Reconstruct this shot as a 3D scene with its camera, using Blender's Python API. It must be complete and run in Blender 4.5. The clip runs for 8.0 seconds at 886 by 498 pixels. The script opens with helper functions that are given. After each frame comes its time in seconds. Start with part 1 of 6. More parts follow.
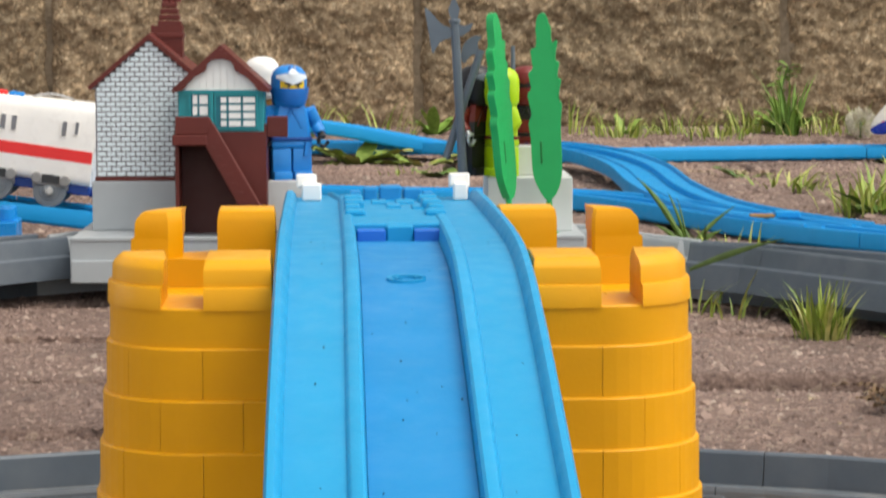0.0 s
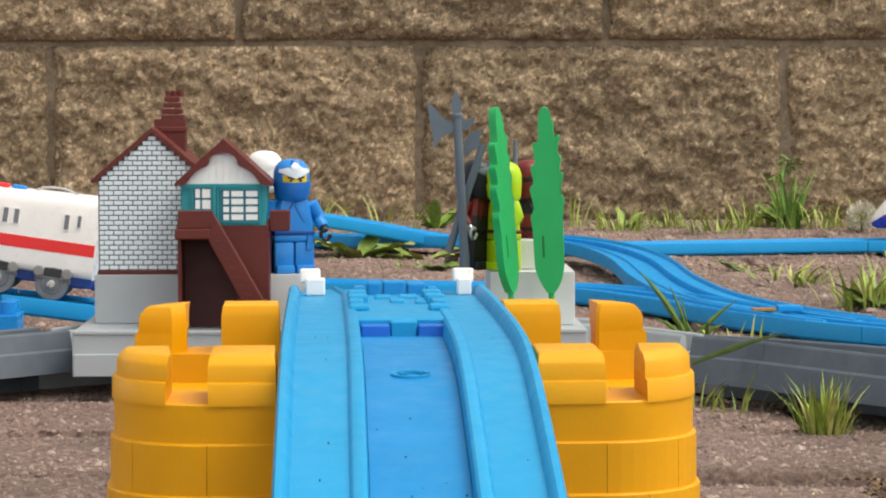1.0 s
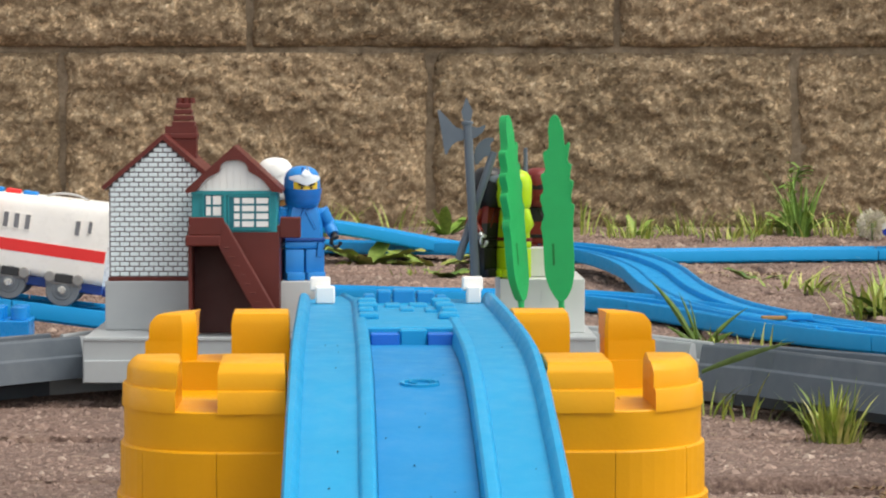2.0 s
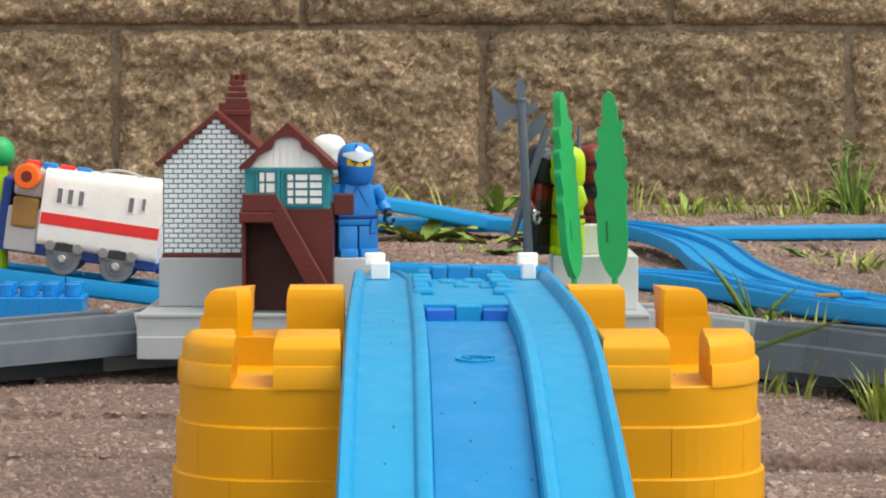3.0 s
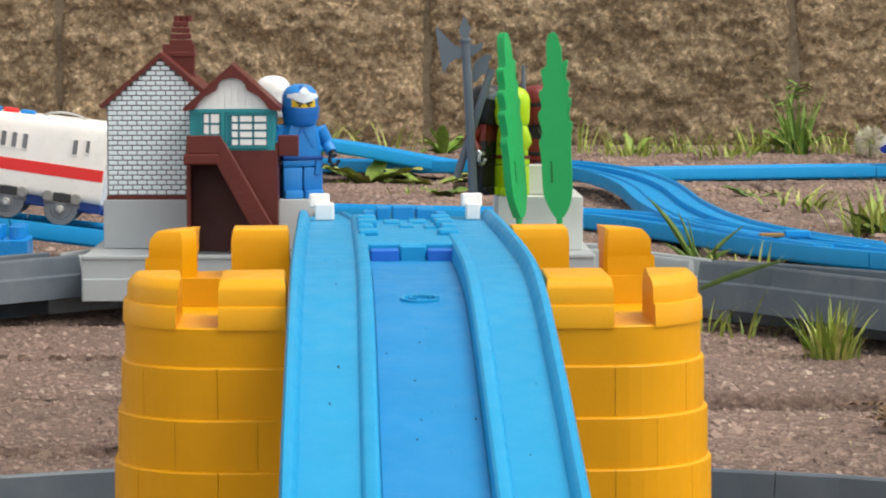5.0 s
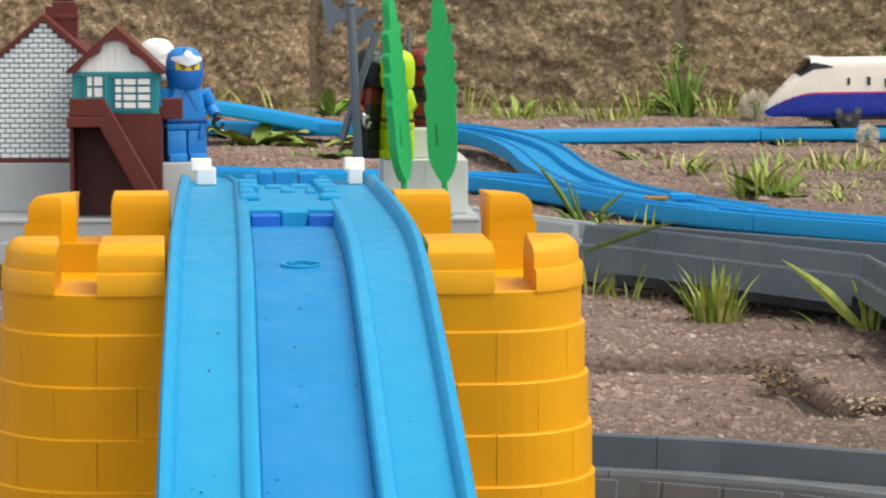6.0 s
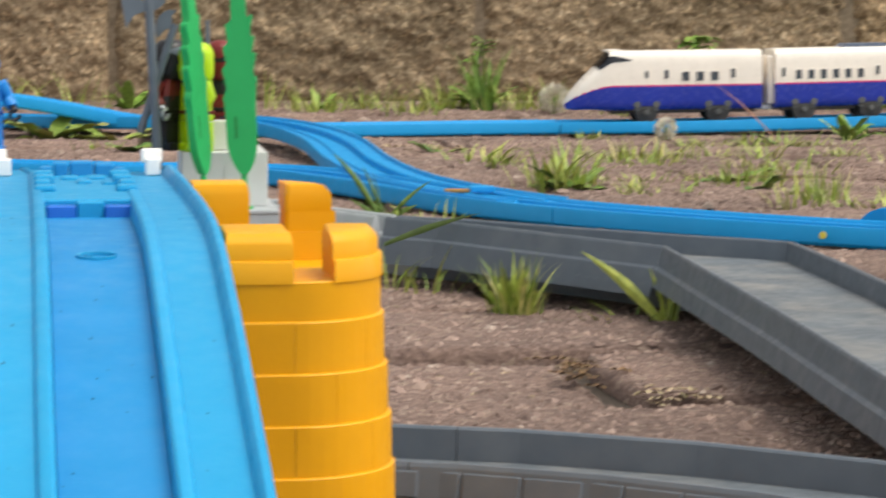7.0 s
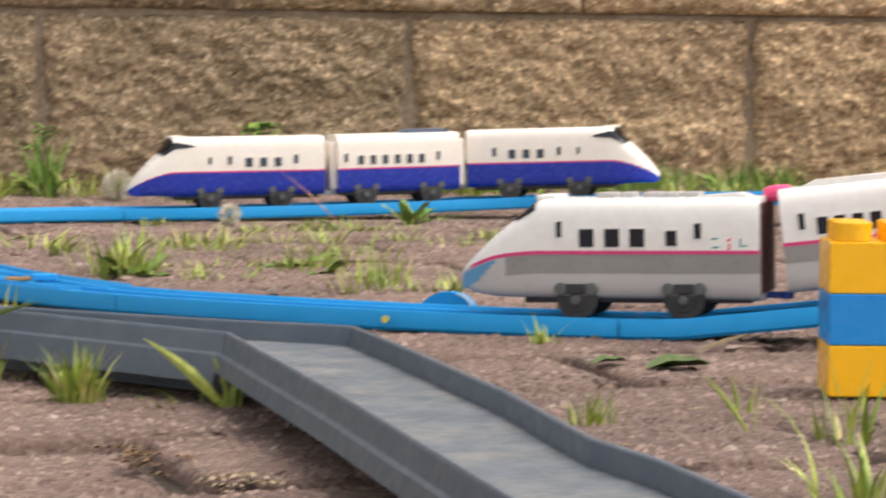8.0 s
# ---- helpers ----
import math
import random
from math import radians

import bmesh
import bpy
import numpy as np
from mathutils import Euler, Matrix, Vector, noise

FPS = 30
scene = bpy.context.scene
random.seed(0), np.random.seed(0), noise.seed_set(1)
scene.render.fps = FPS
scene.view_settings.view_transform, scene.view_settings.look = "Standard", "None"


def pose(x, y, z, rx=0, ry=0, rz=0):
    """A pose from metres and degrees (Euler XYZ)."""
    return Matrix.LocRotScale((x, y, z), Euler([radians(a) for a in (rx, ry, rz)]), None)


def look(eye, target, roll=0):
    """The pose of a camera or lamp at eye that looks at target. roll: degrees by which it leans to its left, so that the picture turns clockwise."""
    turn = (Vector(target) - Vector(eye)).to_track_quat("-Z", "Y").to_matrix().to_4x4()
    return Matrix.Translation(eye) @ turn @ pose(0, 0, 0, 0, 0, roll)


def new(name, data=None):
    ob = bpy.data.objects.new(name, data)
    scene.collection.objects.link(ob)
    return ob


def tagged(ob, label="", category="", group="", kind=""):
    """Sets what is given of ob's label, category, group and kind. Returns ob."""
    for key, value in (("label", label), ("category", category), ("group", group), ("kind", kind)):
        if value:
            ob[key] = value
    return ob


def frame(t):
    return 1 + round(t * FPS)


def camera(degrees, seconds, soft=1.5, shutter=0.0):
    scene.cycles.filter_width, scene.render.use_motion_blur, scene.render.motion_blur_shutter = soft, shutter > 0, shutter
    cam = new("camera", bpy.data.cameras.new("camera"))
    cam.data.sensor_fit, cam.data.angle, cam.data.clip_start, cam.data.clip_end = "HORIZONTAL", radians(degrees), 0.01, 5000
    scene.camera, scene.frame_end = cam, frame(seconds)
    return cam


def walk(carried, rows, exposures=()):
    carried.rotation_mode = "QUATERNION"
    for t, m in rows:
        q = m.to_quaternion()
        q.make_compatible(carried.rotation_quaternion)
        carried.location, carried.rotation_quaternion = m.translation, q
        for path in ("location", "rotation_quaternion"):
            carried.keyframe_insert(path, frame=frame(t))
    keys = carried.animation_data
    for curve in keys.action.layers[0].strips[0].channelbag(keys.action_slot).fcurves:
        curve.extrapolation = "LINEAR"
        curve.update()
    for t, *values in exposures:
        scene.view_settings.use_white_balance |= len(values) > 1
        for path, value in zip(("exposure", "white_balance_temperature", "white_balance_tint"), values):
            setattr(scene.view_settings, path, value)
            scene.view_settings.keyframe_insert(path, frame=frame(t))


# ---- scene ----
# camera: a long lens at the height of the toys, turning where it stands
cam = camera(17.82, 8.0, soft=1.95, shutter=0.4)
EYE_Z = 0.112


def aim(t, side, ahead, up, yaw, pitch, roll):
    """A row of the path: the eye's drift in millimetres, then its aim in degrees."""
    a, b = radians(yaw), radians(pitch)
    eye = Vector((side / 1000, ahead / 1000, EYE_Z + up / 1000))
    way = Vector((math.sin(a) * math.cos(b), math.cos(a) * math.cos(b), math.sin(b)))
    return t, look(eye, eye + way, roll)


walk(cam, [
    aim(0, 1.10, 0.50, -0.53, 1.242, -4.966, -0.19), aim(0.5, 0.69, 0.40, -0.25, 1.248, -3.468, -0.15), aim(1, 0.54, 0.32, -0.08, 1.232, -3.087, -0.14),
    aim(1.5, 0.60, -0.33, -0.10, 1.197, -2.406, 0.01), aim(2, 0.68, -1.02, 0.43, 1.017, -2.960, 0.03), aim(2.1, 0.63, -1.20, 0.30, 0.473, -3.040, -0.08),
    aim(2.2, 0.59, -1.46, 0.27, -0.134, -3.110, -0.08), aim(3.3, 0.01, 0.05, -0.05, -0.010, -3.784, 0.06), aim(3.5, 0.02, 0.07, 0.02, -0.002, -4.248, 0.02),
    aim(4, 0.00, 0.00, 0.00, 0.017, -4.480, -0.00), aim(4.2, -0.07, 0.33, 0.22, 0.025, -4.314, 0.00), aim(5.3, 0.55, -1.93, -0.10, 1.407, -4.758, -0.03),
    aim(5.5, 0.74, -1.94, 0.47, 1.539, -4.871, 0.16), aim(5.9, 1.26, -0.76, 0.42, 3.154, -5.292, 0.07), aim(6, 1.39, -0.46, 0.41, 3.353, -5.372, 0.05),
    aim(6.5, 1.58, 1.31, -0.01, 5.280, -5.826, 0.09), aim(7, 1.93, 1.68, -0.32, 7.402, -5.484, 0.28), aim(7.1, 2.05, 1.64, -0.32, 8.154, -5.239, 0.31),
    aim(7.3, 2.29, 1.54, -0.32, 10.534, -4.734, 0.32), aim(7.5, 2.53, 1.45, -0.32, 12.097, -4.530, 0.28), aim(7.6, 2.70, 1.34, -0.30, 12.849, -4.435, 0.29),
    aim(7.9, 3.18, 1.01, -0.23, 15.478, -3.894, 0.34), aim(8, 3.34, 0.90, -0.21, 16.181, -3.694, 0.36)],
    exposures=[(0.0, 0.86, 6800, 8), (5.5, 0.84, 6800, 7), (6.5, 0.88, 6800, 7), (7.5, 1.0, 6800, 11), (8.0, 1.06, 6800, 13)])

# light: bright haze with a soft sun from the right
SUN_ELEV, SUN_AZ = 61.0, 110.0  # azimuth clockwise from +y
world = bpy.data.worlds.new("sky")
scene.world = world
world.use_nodes = True
wn, wl = world.node_tree.nodes, world.node_tree.links
sky = wn.new("ShaderNodeTexSky")
sky.sky_type, sky.sun_disc = "NISHITA", False
sky.sun_elevation, sky.sun_rotation = radians(SUN_ELEV), radians(SUN_AZ)
pale = wn.new("ShaderNodeHueSaturation")
pale.inputs["Saturation"].default_value = 0.18
wl.new(sky.outputs[0], pale.inputs["Color"])
wl.new(pale.outputs[0], wn["Background"].inputs["Color"])
wn["Background"].inputs["Strength"].default_value = 0.15
lamp = bpy.data.lights.new("sun", "SUN")
lamp.energy, lamp.angle, lamp.color = 1.5, radians(40), (1.0, 0.95, 0.88)
sun = new("sun", lamp)
sun_dir = Vector((math.sin(radians(SUN_AZ)) * math.cos(radians(SUN_ELEV)), math.cos(radians(SUN_AZ)) * math.cos(radians(SUN_ELEV)), math.sin(radians(SUN_ELEV))))
sun.matrix_world = look(sun_dir * 5, (0, 0, 0))


# ---- materials ----
def node_mat(name):
    m = bpy.data.materials.new(name)
    m.use_nodes = True
    return m, m.node_tree.nodes, m.node_tree.links, m.node_tree.nodes["Principled BSDF"]


def tex_noise(n, l, scale, detail=4.0, rough=0.55, coord="Object"):
    c = n.new("ShaderNodeTexCoord")
    t = n.new("ShaderNodeTexNoise")
    t.inputs["Scale"].default_value, t.inputs["Detail"].default_value, t.inputs["Roughness"].default_value = scale, detail, rough
    l.new(c.outputs[coord], t.inputs["Vector"])
    return t


def ramp(n, l, source, stops):
    r = n.new("ShaderNodeValToRGB")
    while len(r.color_ramp.elements) < len(stops):
        r.color_ramp.elements.new(0.5)
    for e, (p, c) in zip(r.color_ramp.elements, stops):
        e.position, e.color = p, (*c, 1)
    l.new(source, r.inputs["Fac"])
    return r


def bump(n, l, bsdf, height, strength, distance):
    b = n.new("ShaderNodeBump")
    b.inputs["Strength"].default_value, b.inputs["Distance"].default_value = strength, distance
    l.new(height, b.inputs["Height"])
    l.new(b.outputs[0], bsdf.inputs["Normal"])
    return b


def mixed(n, l, fac, a, b, mode="MIX"):
    m = n.new("ShaderNodeMix")
    m.data_type, m.blend_type = "RGBA", mode
    for socket, value in ((m.inputs[0], fac), (m.inputs[6], a), (m.inputs[7], b)):
        if hasattr(value, "links"):
            l.new(value, socket)
        else:
            socket.default_value = value if isinstance(value, float) else (*value, 1)
    return m.outputs[2]


def plastic(name, col, rough=0.38, var=0.12, dust=0.0, relief=0.15, gloss=0.36):
    """Moulded plastic: slight blotches, fine scuffs in gloss and relief, and a film of dust where asked for."""
    m, n, l, p = node_mat(name)
    big = tex_noise(n, l, 90)
    dark = tuple(c * (1 - var) for c in col)
    lite = tuple(min(1.0, c * (1 + var * 0.6)) for c in col)
    tone = ramp(n, l, big.outputs["Fac"], [(0.3, dark), (0.7, lite)]).outputs[0]
    fine = tex_noise(n, l, 1800, 3)
    if dust:
        patch = ramp(n, l, tex_noise(n, l, 45, 8, 0.7).outputs["Fac"], [(0.45, (0, 0, 0)), (0.72, (dust, dust, dust))])
        tone = mixed(n, l, patch.outputs[0], tone, (0.33, 0.28, 0.22))
    l.new(tone, p.inputs["Base Color"])
    g = ramp(n, l, tex_noise(n, l, 260, 5, 0.65).outputs["Fac"], [(0.3, (rough * 0.8,) * 3), (0.75, (min(1, rough * 1.35),) * 3)])
    l.new(g.outputs[0], p.inputs["Roughness"])
    bump(n, l, p, fine.outputs["Fac"], relief, 0.0002)
    p.inputs["Specular IOR Level"].default_value = gloss
    return m


BLUE = plastic("track_blue_plastic", (0.003, 0.266, 0.585), 0.44, 0.04, 0.02, gloss=0.24)
SKY_BLUE = plastic("pale_track_blue_plastic", (0.004, 0.262, 0.505), 0.44, 0.04, 0.02, gloss=0.24)
BED_BLUE = plastic("deep_bed_blue_plastic", (0.003, 0.205, 0.475), 0.5, 0.06, 0.05, gloss=0.22)
YELLOW = plastic("castle_yellow_plastic", (0.69, 0.312, 0.002), 0.42, 0.05, gloss=0.26)
GREY = plastic("road_grey_plastic", (0.097, 0.117, 0.142), 0.45, 0.10, 0.08)
LIGHT_GREY = plastic("light_grey_plastic", (0.385, 0.41, 0.425), 0.42, 0.06, 0.06)
WHITE = plastic("white_plastic", (0.80, 0.78, 0.74), 0.3, 0.04)


def one_channel(n, l, source):
    """One evenly spread number out of a cell's colour."""
    sep = n.new("ShaderNodeSeparateColor")
    l.new(source, sep.inputs[0])
    return sep.outputs[0]


def tone_by_x(n, l, geo):
    """Tone by x: darker west of the castle, palest just east, darker again beyond."""
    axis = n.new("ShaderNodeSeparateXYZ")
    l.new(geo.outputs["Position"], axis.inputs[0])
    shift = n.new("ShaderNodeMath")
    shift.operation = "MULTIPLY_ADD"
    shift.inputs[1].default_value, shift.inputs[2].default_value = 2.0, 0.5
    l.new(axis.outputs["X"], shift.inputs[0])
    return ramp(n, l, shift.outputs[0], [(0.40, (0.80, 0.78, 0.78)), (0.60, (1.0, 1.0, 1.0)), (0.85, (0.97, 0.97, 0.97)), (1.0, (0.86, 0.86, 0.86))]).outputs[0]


def paver_material():
    m, n, l, p = node_mat("brown_concrete_paver")
    info = n.new("ShaderNodeObjectInfo")
    geo = n.new("ShaderNodeNewGeometry")
    def world_noise(scale, detail, rough=0.6):
        t = n.new("ShaderNodeTexNoise")
        t.inputs["Scale"].default_value, t.inputs["Detail"].default_value, t.inputs["Roughness"].default_value = scale, detail, rough
        l.new(geo.outputs["Position"], t.inputs["Vector"])
        return t
    grit = world_noise(420, 7, 0.78)
    base = ramp(n, l, grit.outputs["Fac"], [(0.30, (0.085, 0.057, 0.050)), (0.46, (0.235, 0.164, 0.140)), (0.56, (0.345, 0.250, 0.212)), (0.70, (0.56, 0.47, 0.42))])
    chips = n.new("ShaderNodeTexVoronoi")
    chips.inputs["Scale"].default_value = 340
    l.new(geo.outputs["Position"], chips.inputs["Vector"])
    pick = ramp(n, l, one_channel(n, l, chips.outputs["Color"]), [(0.90, (0, 0, 0)), (0.94, (0.8, 0.8, 0.8))])
    tone = mixed(n, l, pick.outputs[0], base.outputs[0], (0.46, 0.37, 0.30))
    stain = ramp(n, l, world_noise(11, 5, 0.6).outputs["Fac"], [(0.35, (0.62, 0.58, 0.56)), (0.65, (1.12, 1.06, 1.0))])
    tone = mixed(n, l, 1.0, tone, stain.outputs[0], "MULTIPLY")
    each = ramp(n, l, info.outputs["Random"], [(0.0, (0.88, 0.86, 0.86)), (1.0, (1.1, 1.06, 1.02))])
    tone = mixed(n, l, 1.0, tone, each.outputs[0], "MULTIPLY")
    tone = mixed(n, l, 1.0, tone, tone_by_x(n, l, geo), "MULTIPLY")
    l.new(tone, p.inputs["Base Color"])
    p.inputs["Roughness"].default_value = 0.92
    bump(n, l, p, grit.outputs["Fac"], 0.9, 0.0022)
    return m


def wall_material():
    m, n, l, p = node_mat("split_faced_sandstone_block")
    geo = n.new("ShaderNodeNewGeometry")
    info = n.new("ShaderNodeObjectInfo")
    def world_noise(scale, detail, rough=0.6):
        t = n.new("ShaderNodeTexNoise")
        t.inputs["Scale"].default_value, t.inputs["Detail"].default_value, t.inputs["Roughness"].default_value = scale, detail, rough
        l.new(geo.outputs["Position"], t.inputs["Vector"])
        return t
    grit = world_noise(210, 8, 0.78)
    base = ramp(n, l, grit.outputs["Fac"], [(0.32, (0.175, 0.120, 0.073)), (0.45, (0.295, 0.210, 0.134)), (0.55, (0.405, 0.303, 0.200)), (0.68, (0.68, 0.575, 0.44))])
    cells = n.new("ShaderNodeTexVoronoi")
    cells.inputs["Scale"].default_value = 270
    warp = n.new("ShaderNodeVectorMath")
    warp.operation = "MULTIPLY_ADD"
    l.new(world_noise(110, 3).outputs["Color"], warp.inputs[0])
    warp.inputs[1].default_value = (0.014, 0.014, 0.007)
    l.new(geo.outputs["Position"], warp.inputs[2])
    l.new(warp.outputs[0], cells.inputs["Vector"])
    grain = ramp(n, l, one_channel(n, l, cells.outputs["Color"]), [(0.04, (0.56, 0.54, 0.52)), (0.16, (0.92, 0.92, 0.92)), (0.82, (1.02, 1.02, 1.02)), (0.88, (1.66, 1.66, 1.66))])
    tone = mixed(n, l, 1.0, base.outputs[0], grain.outputs[0], "MULTIPLY")
    stain = ramp(n, l, world_noise(9, 5).outputs["Fac"], [(0.35, (0.80, 0.78, 0.74)), (0.68, (1.10, 1.07, 1.04))])
    tone = mixed(n, l, 1.0, tone, stain.outputs[0], "MULTIPLY")
    each = ramp(n, l, info.outputs["Random"], [(0.0, (0.9, 0.9, 0.88)), (1.0, (1.08, 1.06, 1.04))])
    tone = mixed(n, l, 1.0, tone, each.outputs[0], "MULTIPLY")
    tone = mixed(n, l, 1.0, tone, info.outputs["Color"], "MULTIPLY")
    l.new(tone, p.inputs["Base Color"])
    p.inputs["Roughness"].default_value = 0.93
    facet = n.new("ShaderNodeTexVoronoi")
    facet.inputs["Scale"].default_value = 95
    wob = n.new("ShaderNodeVectorMath")
    wob.operation = "MULTIPLY_ADD"
    l.new(world_noise(60, 3).outputs["Color"], wob.inputs[0])
    wob.inputs[1].default_value = (0.012, 0.012, 0.012)
    l.new(geo.outputs["Position"], wob.inputs[2])
    l.new(wob.outputs[0], facet.inputs["Vector"])
    chips = bump(n, l, p, facet.outputs["Distance"], 0.7, 0.004)
    fine = bump(n, l, p, grit.outputs["Fac"], 0.55, 0.005)
    l.new(chips.outputs[0], fine.inputs["Normal"])
    return m


def soil_material():
    m, n, l, p = node_mat("dark_joint_soil")
    t = tex_noise(n, l, 160, 7, 0.7)
    l.new(ramp(n, l, t.outputs["Fac"], [(0.35, (0.02, 0.014, 0.010)), (0.65, (0.085, 0.06, 0.042))]).outputs[0], p.inputs["Base Color"])
    p.inputs["Roughness"].default_value = 0.95
    bump(n, l, p, t.outputs["Fac"], 0.8, 0.003)
    return m


def mortar_material():
    m, n, l, p = node_mat("sandy_mortar")
    t = tex_noise(n, l, 120, 6, 0.7)
    l.new(ramp(n, l, t.outputs["Fac"], [(0.35, (0.17, 0.125, 0.083)), (0.65, (0.31, 0.24, 0.165))]).outputs[0], p.inputs["Base Color"])
    p.inputs["Roughness"].default_value = 0.95
    bump(n, l, p, t.outputs["Fac"], 0.6, 0.003)
    return m


def grit_material():
    m, n, l, p = node_mat("brown_and_buff_grit")
    geo = n.new("ShaderNodeNewGeometry")
    tone = ramp(n, l, geo.outputs["Random Per Island"], [(0.0, (0.15, 0.103, 0.087)), (0.30, (0.24, 0.168, 0.141)), (0.66, (0.315, 0.226, 0.190)), (0.92, (0.38, 0.285, 0.238)), (1.0, (0.47, 0.39, 0.33))])
    t = n.new("ShaderNodeTexNoise")
    t.inputs["Scale"].default_value, t.inputs["Detail"].default_value = 14, 5
    l.new(geo.outputs["Position"], t.inputs["Vector"])
    stain = ramp(n, l, t.outputs["Fac"], [(0.34, (0.62, 0.58, 0.56)), (0.64, (1.10, 1.06, 1.02))])
    tone = mixed(n, l, 1.0, tone.outputs[0], stain.outputs[0], "MULTIPLY")
    l.new(mixed(n, l, 1.0, tone, tone_by_x(n, l, geo), "MULTIPLY"), p.inputs["Base Color"])
    p.inputs["Roughness"].default_value = 0.85
    return m


GRIT = grit_material()
PAVER, STONE, SOIL, MORTAR = paver_material(), wall_material(), soil_material(), mortar_material()


# ---- mesh helpers ----
def part(name, bm, material, parent=None, label="", smooth=False):
    me = bpy.data.meshes.new(name)
    bmesh.ops.recalc_face_normals(bm, faces=bm.faces[:])
    for f in bm.faces:
        f.smooth = smooth
    bm.to_mesh(me)
    bm.free()
    if smooth:
        me.set_sharp_from_angle(angle=radians(38))
    for mt in (material if isinstance(material, (list, tuple)) else [material]):
        me.materials.append(mt)
    ob = new(name, me)
    if parent:
        ob.parent = parent
    if label:
        tagged(ob, label)
    return ob


def thing(name, m=None, label="", category="", group="", kind=""):
    ob = new(name)
    ob.empty_display_size = 0.02
    ob.matrix_world = m if m is not None else Matrix()
    return tagged(ob, label, category, group, kind)


def box(bm, x0, x1, y0, y1, z0, z1, bevel=0.0, segs=2, m=None):
    r = bmesh.ops.create_cube(bm, size=1.0)
    vs = r["verts"]
    bmesh.ops.scale(bm, vec=(x1 - x0, y1 - y0, z1 - z0), verts=vs)
    bmesh.ops.translate(bm, vec=((x0 + x1) / 2, (y0 + y1) / 2, (z0 + z1) / 2), verts=vs)
    if m is not None:
        bmesh.ops.transform(bm, matrix=m, verts=vs)
    if bevel:
        es = list({e for v in vs for e in v.link_edges})
        bmesh.ops.bevel(bm, geom=es, offset=bevel, segments=segs, affect="EDGES", profile=0.5)
    return bm


def cyl(bm, r, h, m, segs=24, r2=None, bevel=0.0):
    """A capped cylinder or cone, its base at the pose m and its axis along m's z."""
    q = bmesh.ops.create_cone(bm, cap_ends=True, segments=segs, radius1=r, radius2=r if r2 is None else r2, depth=h)
    vs = q["verts"]
    bmesh.ops.translate(bm, vec=(0, 0, h / 2), verts=vs)
    if bevel:
        es = [e for e in {e for v in vs for e in v.link_edges} if e.calc_face_angle(0) > 0.9]
        out = bmesh.ops.bevel(bm, geom=es, offset=bevel, segments=2, affect="EDGES", profile=0.5)
        vs = list({v for v in out["verts"]} | {v for v in vs if v.is_valid})
    bmesh.ops.transform(bm, matrix=m, verts=vs)
    return bm


def prism(bm, pts, y0, y1, m=None):
    """The outline pts (x, z) drawn out from y0 to y1."""
    a = [bm.verts.new((x, y0, z)) for x, z in pts]
    b = [bm.verts.new((x, y1, z)) for x, z in pts]
    k = len(pts)
    bm.faces.new(a)
    bm.faces.new(b[::-1])
    for i in range(k):
        bm.faces.new((a[i], a[(i + 1) % k], b[(i + 1) % k], b[i]))
    if m is not None:
        bmesh.ops.transform(bm, matrix=m, verts=a + b)
    return bm


def spline(pts, step):
    """Points about step apart on a Catmull-Rom curve through pts."""
    p = [Vector(q) for q in pts]
    p = [2 * p[0] - p[1]] + p + [2 * p[-1] - p[-2]]
    out = []
    for i in range(1, len(p) - 2):
        a, b, c, d = p[i - 1:i + 3]
        k = max(1, int((c - b).length / step))
        for j in range(k):
            t = j / k
            out.append(0.5 * (2 * b + (c - a) * t + (2 * a - 5 * b + 4 * c - d) * t * t + (3 * b - a - 3 * c + d) * t ** 3))
    return out + [p[-2]]


def sweep(bm, path, profile, i0=0, i1=None, gap=0.0, widen=None):
    """The closed outline profile (across, up) drawn along the path from its point i0 to i1, upright all the way."""
    i1 = len(path) - 1 if i1 is None else i1
    rings = []
    for i in range(i0, i1 + 1):
        way = path[min(i + 1, len(path) - 1)] - path[max(i - 1, 0)]
        side = Vector((way.y, -way.x, 0)).normalized()
        q = path[i] - way.normalized() * (gap if i == i1 else 0.0)
        if 0 < i < len(path) - 1:
            a, b = (path[i] - path[i - 1]).normalized(), (path[i + 1] - path[i]).normalized()
            side = side / max(0.7, math.sqrt(max(0.0, (1 + a.dot(b)) / 2)))
        add = widen(path[i].y) if widen else 0.0
        rings.append([bm.verts.new(q + side * (u + (add if u > 0 else 0.0)) + Vector((0, 0, v))) for u, v in profile])
    k = len(profile)
    for a, b in zip(rings, rings[1:]):
        for i in range(k):
            bm.faces.new((a[i], a[(i + 1) % k], b[(i + 1) % k], b[i]))
    bm.faces.new(rings[0])
    bm.faces.new(rings[-1][::-1])
    return bm


def loft(bm, rings, close=True):
    vs = [[bm.verts.new(p) for p in r] for r in rings]
    k = len(rings[0])
    for a, b in zip(vs, vs[1:]):
        for i in range(k if close else k - 1):
            bm.faces.new((a[i], a[(i + 1) % k], b[(i + 1) % k], b[i]))
    if close:
        bm.faces.new(vs[0])
        bm.faces.new(vs[-1][::-1])
    return bm


def lerp_rows(rows, x):
    for a, b in zip(rows, rows[1:]):
        if a[0] <= x <= b[0]:
            f = (x - a[0]) / (b[0] - a[0])
            return tuple(p + (q - p) * f for p, q in zip(a, b))
    return rows[-1]


